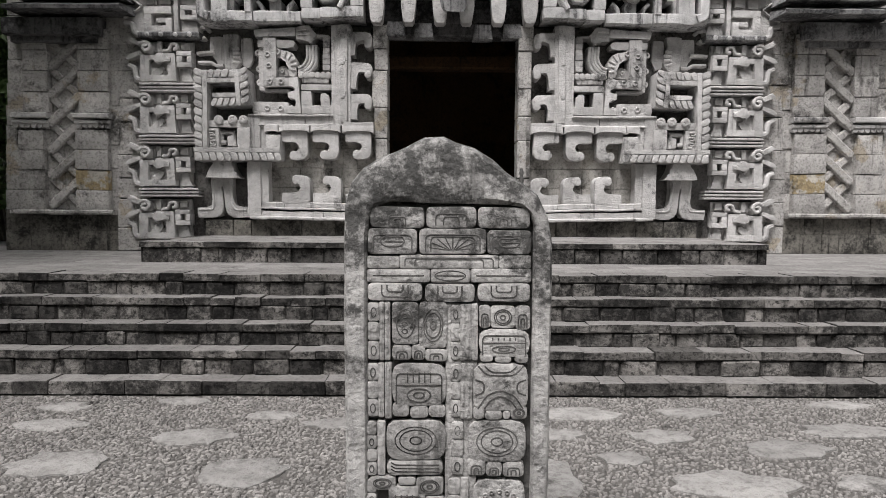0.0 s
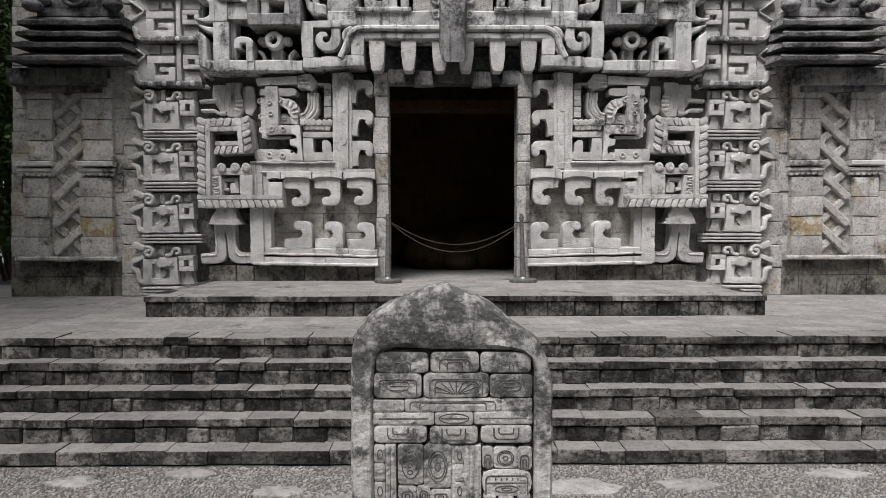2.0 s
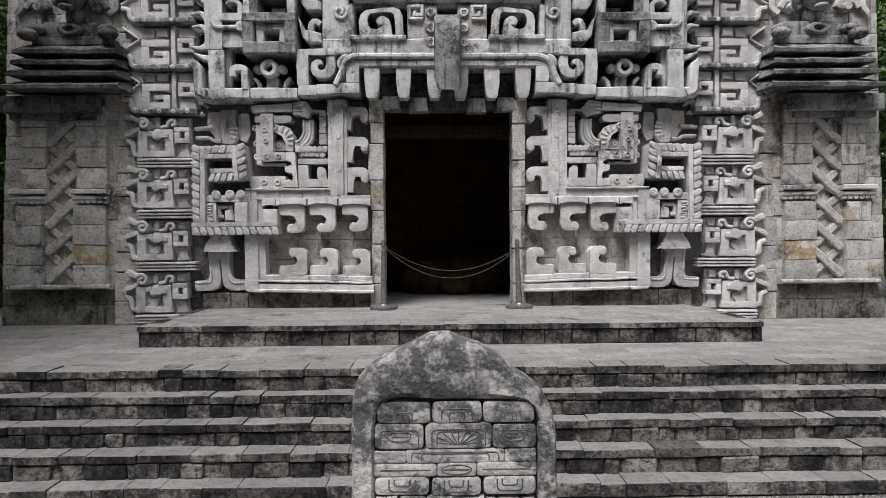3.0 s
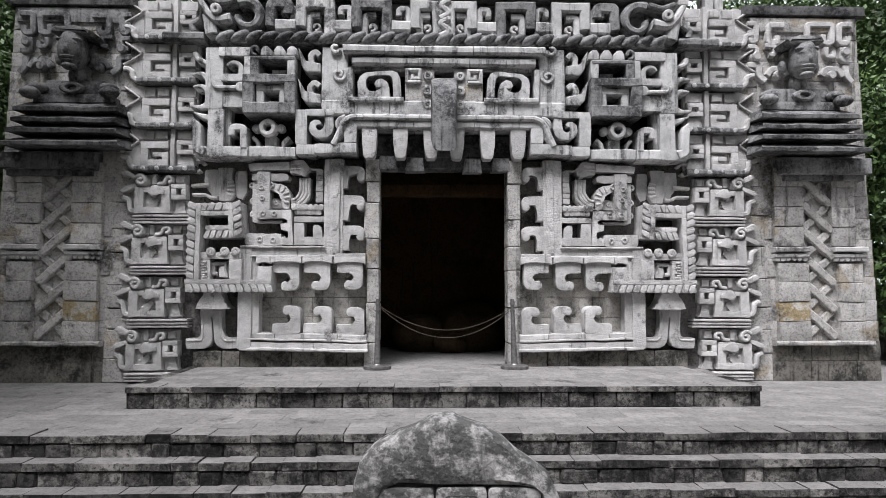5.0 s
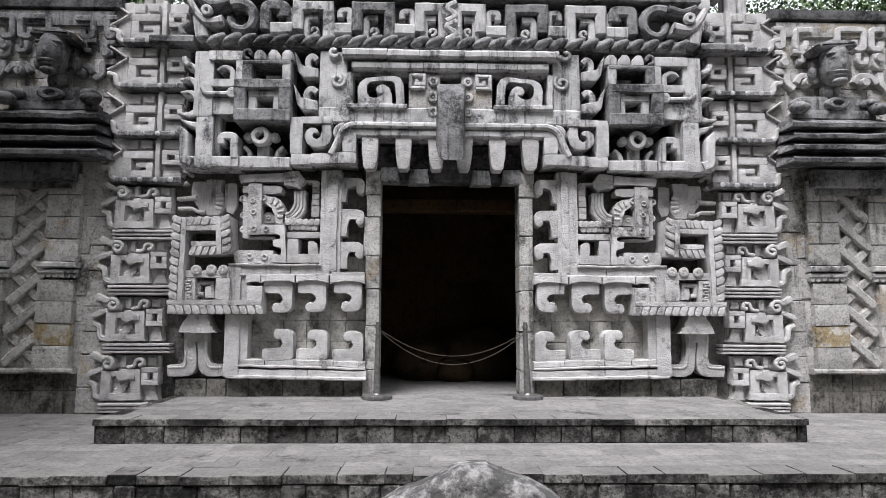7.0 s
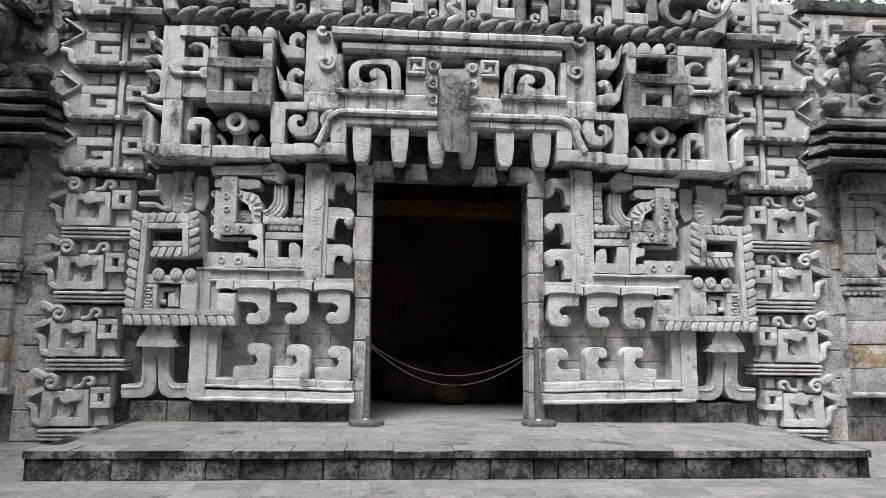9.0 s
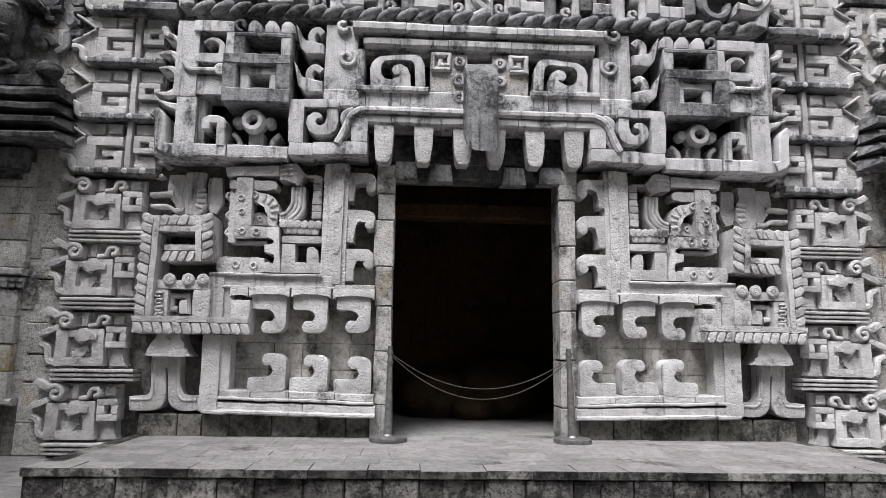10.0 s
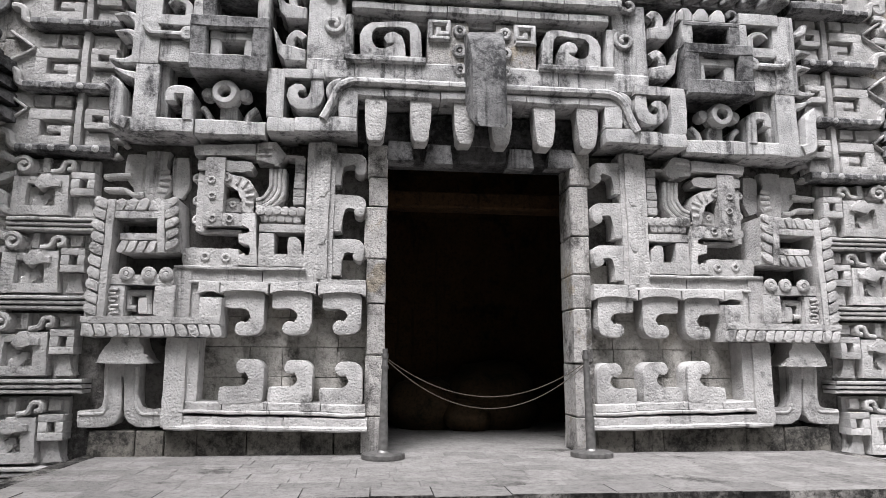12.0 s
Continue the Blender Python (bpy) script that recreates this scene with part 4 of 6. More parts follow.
    # projecting boxes
    part("box_frame", band([(-2.815, 5.337), (-2.808, 4.881)], 0.165, 0.50, bevel=0.015), SOOT, t)
    part("box_frame", band([(-2.225, 5.337), (-2.221, 4.880)], 0.165, 0.50, bevel=0.015), SOOT, t)
    part("box_frame", band([(-2.887, 5.345), (-2.153, 5.345)], 0.13, 0.505, bevel=0.015), SOOT, t)
    part("box_frame", band([(-2.881, 4.914), (-2.149, 4.913)], 0.17, 0.51, bevel=0.015), SOOT, t)
    part("box_inset", band([(-2.669, 5.295), (-2.665, 4.980)], 0.12, 0.44, bevel=0.02), BAND, t)
    part("box_inset", band([(-2.338, 5.295), (-2.335, 4.980)], 0.10, 0.44, bevel=0.02), BAND, t)
    part("box_inset", band([(-2.716, 5.220), (-2.297, 5.220)], 0.10, 0.445, bevel=0.02), BAND, t)
    part("upper_box", band([(-2.747, 5.679), (-2.743, 5.412)], 0.13, 0.44, bevel=0.015), SOOT, t)
    part("upper_box", band([(-2.220, 5.680), (-2.218, 5.412)], 0.12, 0.44, bevel=0.015), BAND, t)
    part("upper_box", band([(-2.803, 5.662), (-2.171, 5.663)], 0.07, 0.445, bevel=0.02), SOOT, t)
    part("upper_box", box(-2.541, 5.420, -2.333, 5.554, 0.25, 0.0, 0.02), BAND, t)
    part("crest_curl", band(curl(-2.756, 5.804, 0.075, 0.9, 250, -1, 0.4), 0.05, 0.40, bevel=0.02), SOOT, t)
    for x in (0, 1, 2):
        a, b = (-2.594, 5.796)
        part("crest_lobe", slab([(a - 0.08 + 0.19 * x, b - 0.09), (a + 0.09 + 0.19 * x, b - 0.09), (a + 0.085 + 0.19 * x, b), (a + 0.03 + 0.19 * x, b + 0.06), (a - 0.03 + 0.19 * x, b + 0.06), (a - 0.075 + 0.19 * x, b)], 0.42, 0.0, 0.03), BAND, t)
    for k, (dz, nm) in enumerate(((0.0, "wave"), (-0.455, "wave"))):
        def sh(pts):
            return [(p[0], p[1] + dz) for p in pts]
        part(nm, slab(sh([(-2.132, 5.848), (-2.075, 5.755), (-2.033, 5.630), (-1.797, 5.613), (-1.797, 5.487), (-2.008, 5.487), (-2.073, 5.562)]), D - 0.03, 0.0, 0.02), BAND, t)
        part("wave_curl", band(sh([(-1.830, 5.579), (-1.935, 5.596), (-1.961, 5.722), (-1.888, 5.798), (-1.822, 5.739)]), 0.085, D - 0.05, bevel=0.015, r=0.07), BAND, t)
    part("cheek", box(-1.786, 4.971, -1.407, 5.866, D - 0.06, 0.0, 0.025), BAND, t)
    part("cheek_spiral", band(curl(-1.536, 5.446, 0.10, 1.3, 130, -1, 0.25), 0.05, 0.05, back=D - 0.07, bevel=0.02), BAND, t)
    part("cheek_hook", band(curl(-1.586, 5.832, 0.07, 0.8, 200, -1, 0.5), 0.06, D, bevel=0.02), BAND, t)
    # corner spiral
    rect("corner_bar", (-2.146, 4.912), (-1.981, 4.411), D + 0.02, t, BAND)
    rect("corner_bar", (-2.005, 4.920), (-1.595, 4.829), D + 0.015, t, BAND)
    plate("corner_spiral", [(-1.611, 4.828), (-1.594, 4.669), (-1.623, 4.567), (-1.698, 4.517), (-1.850, 4.510), (-1.923, 4.559), (-1.959, 4.645), (-1.936, 4.728), (-1.878, 4.773), (-1.812, 4.770), (-1.772, 4.731), (-1.793, 4.700), (-1.842, 4.709), (-1.862, 4.667), (-1.839, 4.621), (-1.789, 4.606), (-1.741, 4.638), (-1.721, 4.692), (-1.727, 4.822)], D, t, BAND, bevel=0.008, wear=0.004)
    rect("corner_base", (-2.126, 4.404), (-1.866, 4.260), D + 0.03, t, BAND, bevel=0.02)
    rect("corner_base", (-1.868, 4.416), (-1.613, 4.277), D + 0.025, t, BAND, bevel=0.02)
    rect("corner_base", (-1.613, 4.428), (-1.263, 4.286), D + 0.035, t, BAND, bevel=0.02)
    rect("corner_tip", (-1.447, 4.718), (-1.268, 4.443), D + 0.02, t, BAND)
    cord_line("corner_leaf", [(-1.428, 4.814), (-1.516, 4.785), (-1.551, 4.701), (-1.476, 4.586), (-1.511, 4.485), (-1.591, 4.429)], 0.075, D + 0.01, t, BAND, r=0.06)
    return t


mirror(mask_side())


def great_mask():
    t = thing("great_mask", "huge limestone monster mask with spiral eyes and teeth over the doorway", "mask", 0.0, 4.2)
    D = 0.42
    for s in (-1, 1):
        def sh(*pts):
            return [(p[0] * -s, p[1]) for p in pts]
        course("brow", sh((-1.472, 5.807), (0.030, 5.810)), 0.125, D + 0.06, t, BAND, bevel=0.03)
        course("brow", sh((-1.341, 5.647), (0.029, 5.649)), 0.12, D + 0.02, t, BAND, bevel=0.03)
        course("forehead", sh((-1.431, 5.585), (0.027, 5.585)), 0.075, D - 0.14, t, BAND, bevel=0.01)
        course("eye_socket", sh((-1.366, 5.546), (-1.365, 5.095)), 0.08, D, t, BAND, bevel=0.018)
        course("eye_socket", sh((-1.397, 5.078), (-0.591, 5.078)), 0.075, D + 0.02, t, BAND, bevel=0.018)
        eye_shape = [(-1.246, 5.049), (-1.260, 5.336), (-1.228, 5.418), (-1.143, 5.479), (-0.758, 5.516), (-0.683, 5.483), (-0.641, 5.398), (-0.620, 5.053), (-0.735, 5.046), (-0.751, 5.410), (-0.798, 5.451), (-1.102, 5.432), (-1.141, 5.380), (-1.138, 5.257), (-1.097, 5.204), (-1.000, 5.197), (-0.926, 5.232), (-0.893, 5.284), (-0.933, 5.263), (-0.984, 5.266), (-1.014, 5.313), (-0.986, 5.371), (-0.912, 5.394), (-0.837, 5.349), (-0.801, 5.264), (-0.792, 5.074)]
        part("eye", slab(dense([(p[0] * -s, p[1]) for p in eye_shape]), D - 0.02, 0.0, 0.008), BAND, t, "spiral eye", 0.004)
        part("nose_plate", box(min(sh((-0.568, 4.861), (-0.143, 4.861)))[0], sh((-0.568, 4.861))[0][1], max(sh((-0.568, 4.861), (-0.143, 4.861)))[0], sh((-0.564, 5.556))[0][1], D - 0.05, 0.0, 0.02), WALL, t, "buff limestone plate")
        part("plate_spiral", band(sh((-0.344, 5.346), (-0.541, 5.346), (-0.540, 5.522), (-0.359, 5.522), (-0.360, 5.396), (-0.458, 5.396), (-0.458, 5.455)), 0.05, 0.06, back=D - 0.06, bevel=0.015), BAND, t)
        for a in ((-0.237, 5.438), (-0.238, 5.220), (-0.240, 5.011)):
            part("disc", ring(-s * a[0], a[1], 0.025, 0.07, 0.05, D - 0.06, 16), BAND, t)
            part("disc_boss", ring(-s * a[0], a[1], 0.0, 0.018, 0.05, D - 0.06, 10), BAND, t)
        course("snout_panel", sh((-1.778, 4.962), (-0.126, 4.961)), 0.22, D - 0.035, t, BAND, bevel=0.02)
        part("lip", band(sh((0.020, 4.802), (-1.356, 4.804), (-1.478, 4.689), (-1.534, 4.515), (-1.598, 4.400)), 0.085, D + 0.07, bevel=0.025, r=0.07), BAND, t)
        course("gum", sh((0.019, 4.702), (-1.389, 4.705)), 0.11, D + 0.03, t, BAND, bevel=0.025)
        for a, b in ((-1.081, 4.655), (-0.634, 4.654), (-0.186, 4.653)):
            a = -s * a
            part("tooth", slab(dense([(a - 0.112, b), (a + 0.112, b), (a + 0.105, b - 0.2), (a + 0.082, b - 0.40), (a + 0.055, b - 0.44), (a - 0.055, b - 0.44), (a - 0.082, b - 0.40), (a - 0.105, b - 0.2)]), 0.20, 0.22, 0.022), PALE, t, "pale blunt tooth", 0.006)
    # soffit behind the teeth, its shade painted in near-black
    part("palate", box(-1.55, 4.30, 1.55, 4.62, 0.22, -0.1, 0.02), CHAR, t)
    # nose, a heavy drooping block
    bm = bmesh.new()
    rows = []
    for dy, zt, zb, h in ((0.0, 5.40, 4.72, 0.19), (-0.42, 5.40, 4.64, 0.19), (-0.60, 5.33, 4.46, 0.185), (-0.74, 5.16, 4.32, 0.175), (-0.83, 4.92, 4.25, 0.16), (-0.86, 4.62, 4.24, 0.13)):
        rows.append([bm.verts.new((x, dy, zz)) for x, zz in ((-h, zb + 0.03), (-h + 0.03, zb), (h - 0.03, zb), (h, zb + 0.03), (h, zt - 0.03), (h - 0.03, zt), (-h + 0.03, zt), (-h, zt - 0.03))])
    for a, b in zip(rows, rows[1:]):
        for i in range(8):
            bm.faces.new((a[i], a[(i + 1) % 8], b[(i + 1) % 8], b[i]))
    bm.faces.new(rows[-1])
    part("nose", bm, SOOT, t, "blackened drooping snout", wear=0.02)
    for u, z in ((-0.830, 4.189), (-0.421, 4.169), (0.431, 4.152), (0.856, 4.168)):
        part("molar", slab([(u - 0.12, z + 0.11), (u + 0.12, z + 0.11), (u + 0.15, z - 0.10), (u - 0.15, z - 0.10)], 0.2, 0.0, 0.03), SOOT, t)
    return t


great_mask()

# ---- frieze, rope and roof comb ----
def meander_frieze():
    t = thing("meander_frieze", "stained limestone frieze of square meanders, small hooks and serpent heads", "frieze", 0.0, 6.0)
    part("ground_course", box(-3.6, 6.02, 3.6, 6.66, 0.06, 0.0, 0.01), SOOT, t)
    for s in (-1, 1):
        def sh(*pts):
            return [((p[0] - 0.01) * s, p[1]) for p in pts]
        legs = [(0.105, 6.157), (0.432, 6.158), (0.862, 6.159), (1.309, 6.160), (1.707, 6.161), (2.132, 6.163), (2.575, 6.164)]
        top, low = 6.60, 6.21
        for i in range(0, 6, 2):
            a, b = legs[i][0], legs[i + 1][0]
            part("meander", band(sh((a, low - 0.12), (a, top - 0.05), (b, top - 0.05), (b, low)), 0.15, 0.30, bevel=0.025), SOOT if i % 4 else BAND, t)
            m = (a + b) / 2
            part("hook", band(sh((m + 0.10, low - 0.1), (m + 0.10, low + 0.20), (m - 0.06, low + 0.20)), 0.10, 0.24, bevel=0.02, r=0.05), BAND, t)
            part("hook_curl", band(sh(*curl(m - 0.01, low + 0.02, 0.06, 0.9, 250, -1, 0.4)), 0.05, 0.22, bevel=0.02), BAND, t)
            c = legs[i + 2][0] if i + 2 < 7 else b
            part("meander", band(sh((b + 0.075, low + 0.02), (c - 0.075, low + 0.02)), 0.17, 0.30, bevel=0.025), BAND, t)
            m = (b + c) / 2
            part("hook", band(sh((m - 0.10, low + 0.08), (m - 0.10, top - 0.08), (m + 0.04, top - 0.08), (m + 0.04, top - 0.18)), 0.09, 0.24, bevel=0.02, r=0.05), BAND, t)
        part("meander", band(sh((legs[6][0], low), (legs[6][0], top - 0.05), (legs[6][0] - 0.26, top - 0.05), (legs[6][0] - 0.26, top - 0.2)), 0.15, 0.30, bevel=0.025, r=0.05), SOOT, t)
        # serpent head at the end
        a = Vector((2.98, 6.34))
        part("serpent_coil", band(sh(*curl(a.x - 0.05, a.y, 0.25, 0.85, 60, 1, 0.45)), 0.16, 0.34, bevel=0.05, w2=0.10), SOOT, t)
        part("serpent_jaw", band(sh((a.x + 0.15, a.y - 0.05), (a.x + 0.38, a.y - 0.10), (a.x + 0.52, a.y + 0.05), (a.x + 0.62, a.y + 0.22)), 0.15, 0.40, bevel=0.04, r=0.12, w2=0.08), BAND, t)
        part("serpent_jaw", band(sh((a.x + 0.50, a.y + 0.02), (a.x + 0.44, a.y - 0.28)), 0.17, 0.36, bevel=0.04), BAND, t)
        part("serpent_eye", ring(sh((a.x + 0.36, a.y + 0.06))[0][0], a.y + 0.06, 0.02, 0.08, 0.08, 0.36, 14), BAND, t)
        part("serpent_brow", band(sh((a.x + 0.10, a.y + 0.24), (a.x + 0.32, a.y + 0.18), (a.x + 0.5, a.y + 0.26)), 0.08, 0.36, bevel=0.03, r=0.08), SOOT, t)
        part("serpent_fang", band(sh((a.x + 0.62, a.y - 0.05), (a.x + 0.74, a.y - 0.14), (a.x + 0.70, a.y - 0.24)), 0.08, 0.32, bevel=0.03, r=0.08), SOOT, t)
        part("tongue", band(sh((a.x + 0.55, a.y - 0.32), (a.x + 1.15, a.y - 0.32)), 0.13, 0.34, bevel=0.03), SOOT, t)
    for k in (0, 1):
        part("twist", band([(0.09, 6.62 - 0.28 * k), (-0.07, 6.55 - 0.28 * k), (0.09, 6.43 - 0.28 * k), (-0.05, 6.34 - 0.28 * k)], 0.10, 0.34 + 0.01 * k, bevel=0.04, r=0.09), BAND, t)
        part("twist", band([(-0.09, 6.60 - 0.28 * k), (0.06, 6.52 - 0.28 * k), (-0.08, 6.42 - 0.28 * k)], 0.09, 0.31, bevel=0.04, r=0.09), SOOT, t)
    return t


meander_frieze()
rope = thing("rope_moulding", "thick blackened stone rope moulding above the great mask", "moulding", 0.0, 5.95)
for i in range(31):
    u = -3.2 + 6.4 * i / 30
    bm = bmesh.new()
    v = bmesh.ops.create_uvsphere(bm, u_segments=10, v_segments=8, radius=1.0)["verts"]
    bmesh.ops.scale(bm, vec=(0.155, 0.085, 0.062), verts=v)
    bmesh.ops.rotate(bm, cent=(0, 0, 0), matrix=Matrix.Rotation(radians(-28), 3, "Y"), verts=v)
    bmesh.ops.translate(bm, vec=(u, -0.36, 6.01), verts=v)
    part("strand", bm, SOOT, rope, wear=0.01)
part("bed", box(-3.3, 5.93, 3.3, 6.09, 0.33, 0.0, 0.02), SOOT, rope)

comb = thing("roof_comb", "pierced limestone roof comb with dark windows above the frieze", "roof comb", 0.0, 6.69)
for i in range(10):
    u = -3.70 + 0.726 * i
    part("coping", box(u + 0.003, 6.69, u + 0.723, 6.785, 0.72 + 0.01 * (i % 3), -0.42, 0.018), SOOT, comb)
# Black backing puts the shade inside the comb's windows into its colour.
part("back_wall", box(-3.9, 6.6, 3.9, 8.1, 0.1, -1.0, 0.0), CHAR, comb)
part("sill", box(-3.85, 6.78, 3.85, 6.97, 0.30, -0.36, 0.02), BAND, comb)
for row in range(2):
    z = 6.97 + 0.42 * row
    for i in range(12):
        u = -3.85 + 0.70 * i
        part("jamb_stone", box(u - 0.20, z, u - 0.045, z + 0.21, 0.30 + 0.02 * ((i + row) % 2), -0.36, 0.025), BAND, comb)
        part("jamb_stone", box(u + 0.045, z, u + 0.20, z + 0.21, 0.31 - 0.02 * (i % 2), -0.36, 0.025), BAND if i % 3 else PALE, comb)
    part("cross_rail", box(-4.05, z + 0.21, 4.05, z + 0.42, 0.30, -0.36, 0.02), BAND if row else PALE, comb)
for s in (-1, 1):
    for k in (0, 1):
        u = s * (4.10 + 0.16 * k)
        part("end_post", box(min(u, u + s * 0.13), 6.64, max(u, u + s * 0.13), 7.9, 0.30, -0.36, 0.025), BAND, comb)

# ---- door jambs and base course ----
def chip(x0, y0, z0, x1, y1, z1, b, r, jit=0.006):
    """A squared stone with broken edges and slightly uneven faces, as a mesh of 44 triangles."""
    lo, hi = (x0, y0, z0), (x1, y1, z1)
    verts, faces, index = [], [], {}
    for axis in range(3):
        for sgn in (0, 1):
            for p in (0, 1):
                for q in (0, 1):
                    o = [0, 0, 0]
                    o[axis] = hi[axis] if sgn else lo[axis]
                    a1, a2 = (axis + 1) % 3, (axis + 2) % 3
                    o[a1] = hi[a1] - b if p else lo[a1] + b
                    o[a2] = hi[a2] - b if q else lo[a2] + b
                    c = [0, 0, 0]
                    c[axis], c[a1], c[a2] = sgn, p, q
                    index[(axis, tuple(c))] = len(verts)
                    verts.append([v + r.uniform(-jit, jit) for v in o])
    for axis in range(3):
        a1, a2 = (axis + 1) % 3, (axis + 2) % 3
        for sgn in (0, 1):
            loop = []
            for p, q in ((0, 0), (1, 0), (1, 1), (0, 1)):
                c = [0, 0, 0]
                c[axis], c[a1], c[a2] = sgn, p, q
                loop.append(index[(axis, tuple(c))])
            faces.append(loop if sgn else loop[::-1])
        for p in (0, 1):
            for q in (0, 1):
                c0, c1 = [0, 0, 0], [0, 0, 0]
                c0[a1], c0[a2], c1[a1], c1[a2] = p, q, p, q
                c0[axis], c1[axis] = 0, 1
                faces.append([index[(a1, tuple(c0))], index[(a1, tuple(c1))], index[(a2, tuple(c1))], index[(a2, tuple(c0))]])
    for c in ((i, j, k) for i in (0, 1) for j in (0, 1) for k in (0, 1)):
        faces.append([index[(0, c)], index[(1, c)], index[(2, c)]])
    return verts, faces


def chip_mesh(name, args, mat, top=None):
    me = bpy.data.meshes.new(name)
    me.from_pydata(*args[:1], [], args[1])
    bm = bmesh.new()
    bm.from_mesh(me)
    bmesh.ops.recalc_face_normals(bm, faces=bm.faces)
    bm.to_mesh(me)
    bm.free()
    me.materials.append(mat)
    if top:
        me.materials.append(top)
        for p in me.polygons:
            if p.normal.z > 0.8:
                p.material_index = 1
    return me


def piece(name, args, mat, parent, top=None):
    """A stone under its wall or stair; top: the stone of its trodden face, paler as if lit from above."""
    ob = new(name, chip_mesh(name, args, mat, top))
    ob.parent = parent
    return ob


rs = random.Random(21)
for s, edge in ((-1, D0), (1, D1)):
    z = PZ
    while z < 4.2:
        h = min(rs.uniform(0.3, 0.6), 4.25 - z)
        w = rs.uniform(0.15, 0.22)
        a, b = (edge - w, edge + 0.012) if s < 0 else (edge - 0.012, edge + w)
        piece("stone_block", chip(C + a, YW - 0.17 - rs.uniform(0, 0.02), z + 0.004, C + b, YW + 0.24, z + h - 0.004, 0.012, rs), WALL, wall_front)
        z += h
for a, b in ((-3.62, D0 - 0.14), (D1 + 0.14, 3.62)):
    u = a
    while u < b - 0.05:
        w = min(rs.uniform(0.25, 0.5), b - u)
        piece("base_block", chip(C + u + 0.003, YW - 0.15 - rs.uniform(0, 0.02), PZ - 0.02, C + u + w - 0.003, YW + 0.2, 1.43, 0.012, rs), BASE, wall_front)
        u += w
# The lintel's black carries the shade under the mask's teeth.
piece("lintel", chip(C - 1.2, YW - 0.09, 4.12, C + 1.15, YW + 0.24, 4.34, 0.02, rs), CHAR, wall_front)
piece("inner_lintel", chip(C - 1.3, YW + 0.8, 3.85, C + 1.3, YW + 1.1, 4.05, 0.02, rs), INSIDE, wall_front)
# plain strip between the masks and the tower
for s in (-1, 1):
    z = TZ
    while z < 6.45:
        h = rs.uniform(0.3, 0.5)
        h = min(h, 6.55 - z)
        piece("stone_block", chip(C + s * 4.72 - 0.24, YW - 0.035 - rs.uniform(0, 0.015), z + 0.004, C + s * 4.72 + 0.24, YW + 0.3, z + h - 0.004, 0.012, rs), WALL, wall_front)
        z += h

# ---- stair stones ----
for k, (y, z0, z1) in enumerate(RISE):
    cap = 0.115 if k == 0 else 0.072
    x = -4.9 + 0.1 * k
    while x < 5.4:
        w = rs.uniform(0.2, 0.5)
        lift = rs.uniform(-0.006, 0.006)
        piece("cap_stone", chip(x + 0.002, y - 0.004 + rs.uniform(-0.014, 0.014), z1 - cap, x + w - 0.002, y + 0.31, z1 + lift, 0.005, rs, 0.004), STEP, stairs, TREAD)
        x += w
    if k:
        x = -4.9 + 0.17 * k
        while x < 5.4:
            w = rs.uniform(0.14, 0.38)
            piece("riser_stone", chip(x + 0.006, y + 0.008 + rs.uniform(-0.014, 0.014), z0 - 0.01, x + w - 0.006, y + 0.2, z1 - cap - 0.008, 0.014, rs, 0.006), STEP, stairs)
            x += w
# ---- platform stones and paving ----
x = C - 3.7
while x < C + 3.69:
    w = min(rs.uniform(0.3, 0.6), C + 3.70 - x)
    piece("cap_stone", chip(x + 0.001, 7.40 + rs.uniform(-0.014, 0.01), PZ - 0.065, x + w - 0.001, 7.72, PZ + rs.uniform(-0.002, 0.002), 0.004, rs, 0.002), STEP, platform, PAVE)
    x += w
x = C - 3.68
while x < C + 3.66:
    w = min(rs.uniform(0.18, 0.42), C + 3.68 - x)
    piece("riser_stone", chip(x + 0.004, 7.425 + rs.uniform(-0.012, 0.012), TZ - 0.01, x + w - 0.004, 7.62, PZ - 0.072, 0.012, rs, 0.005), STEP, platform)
    x += w
for s in (-1, 1):
    y = 7.44
    while y < 9.4:
        w = rs.uniform(0.25, 0.45)
        piece("side_stone", chip(C + s * 3.62 - 0.08, y + 0.004, TZ - 0.01, C + s * 3.62 + 0.08, y + w - 0.004, PZ - 0.002, 0.012, rs), STEP, platform)
        y += w


def pave(parent, x0, x1, y0, y1, z, dx, dy, mat):
    y = y0
    while y < y1 - 0.03:
        d = min(rs.uniform(*dy), y1 - y)
        x = x0 - rs.uniform(0, 0.2)
        while x < x1:
            w = rs.uniform(*dx)
            a, b = max(x, x0), min(x + w, x1)
            if b - a > 0.03:
                piece("paver", chip(a + 0.001, y + 0.001, z - 0.05, b - 0.001, y + d - 0.001, z + rs.uniform(-0.002, 0.002), 0.004, rs, 0.001), mat, parent)
            x += w
        y += d


pave(platform, C - 3.54, C + 3.54, 7.72, 9.72, PZ, (0.24, 0.48), (0.17, 0.26), PAVE)
pave(terrace, -6.4, 7.0, 6.37, 7.40, TZ, (0.3, 0.6), (0.18, 0.28), PAVE)
pave(terrace, -6.6, C - 3.70, 7.40, 9.52, TZ, (0.3, 0.6), (0.2, 0.3), PAVE)
pave(terrace, C + 3.70, 7.2, 7.40, 9.52, TZ, (0.3, 0.6), (0.2, 0.3), PAVE)

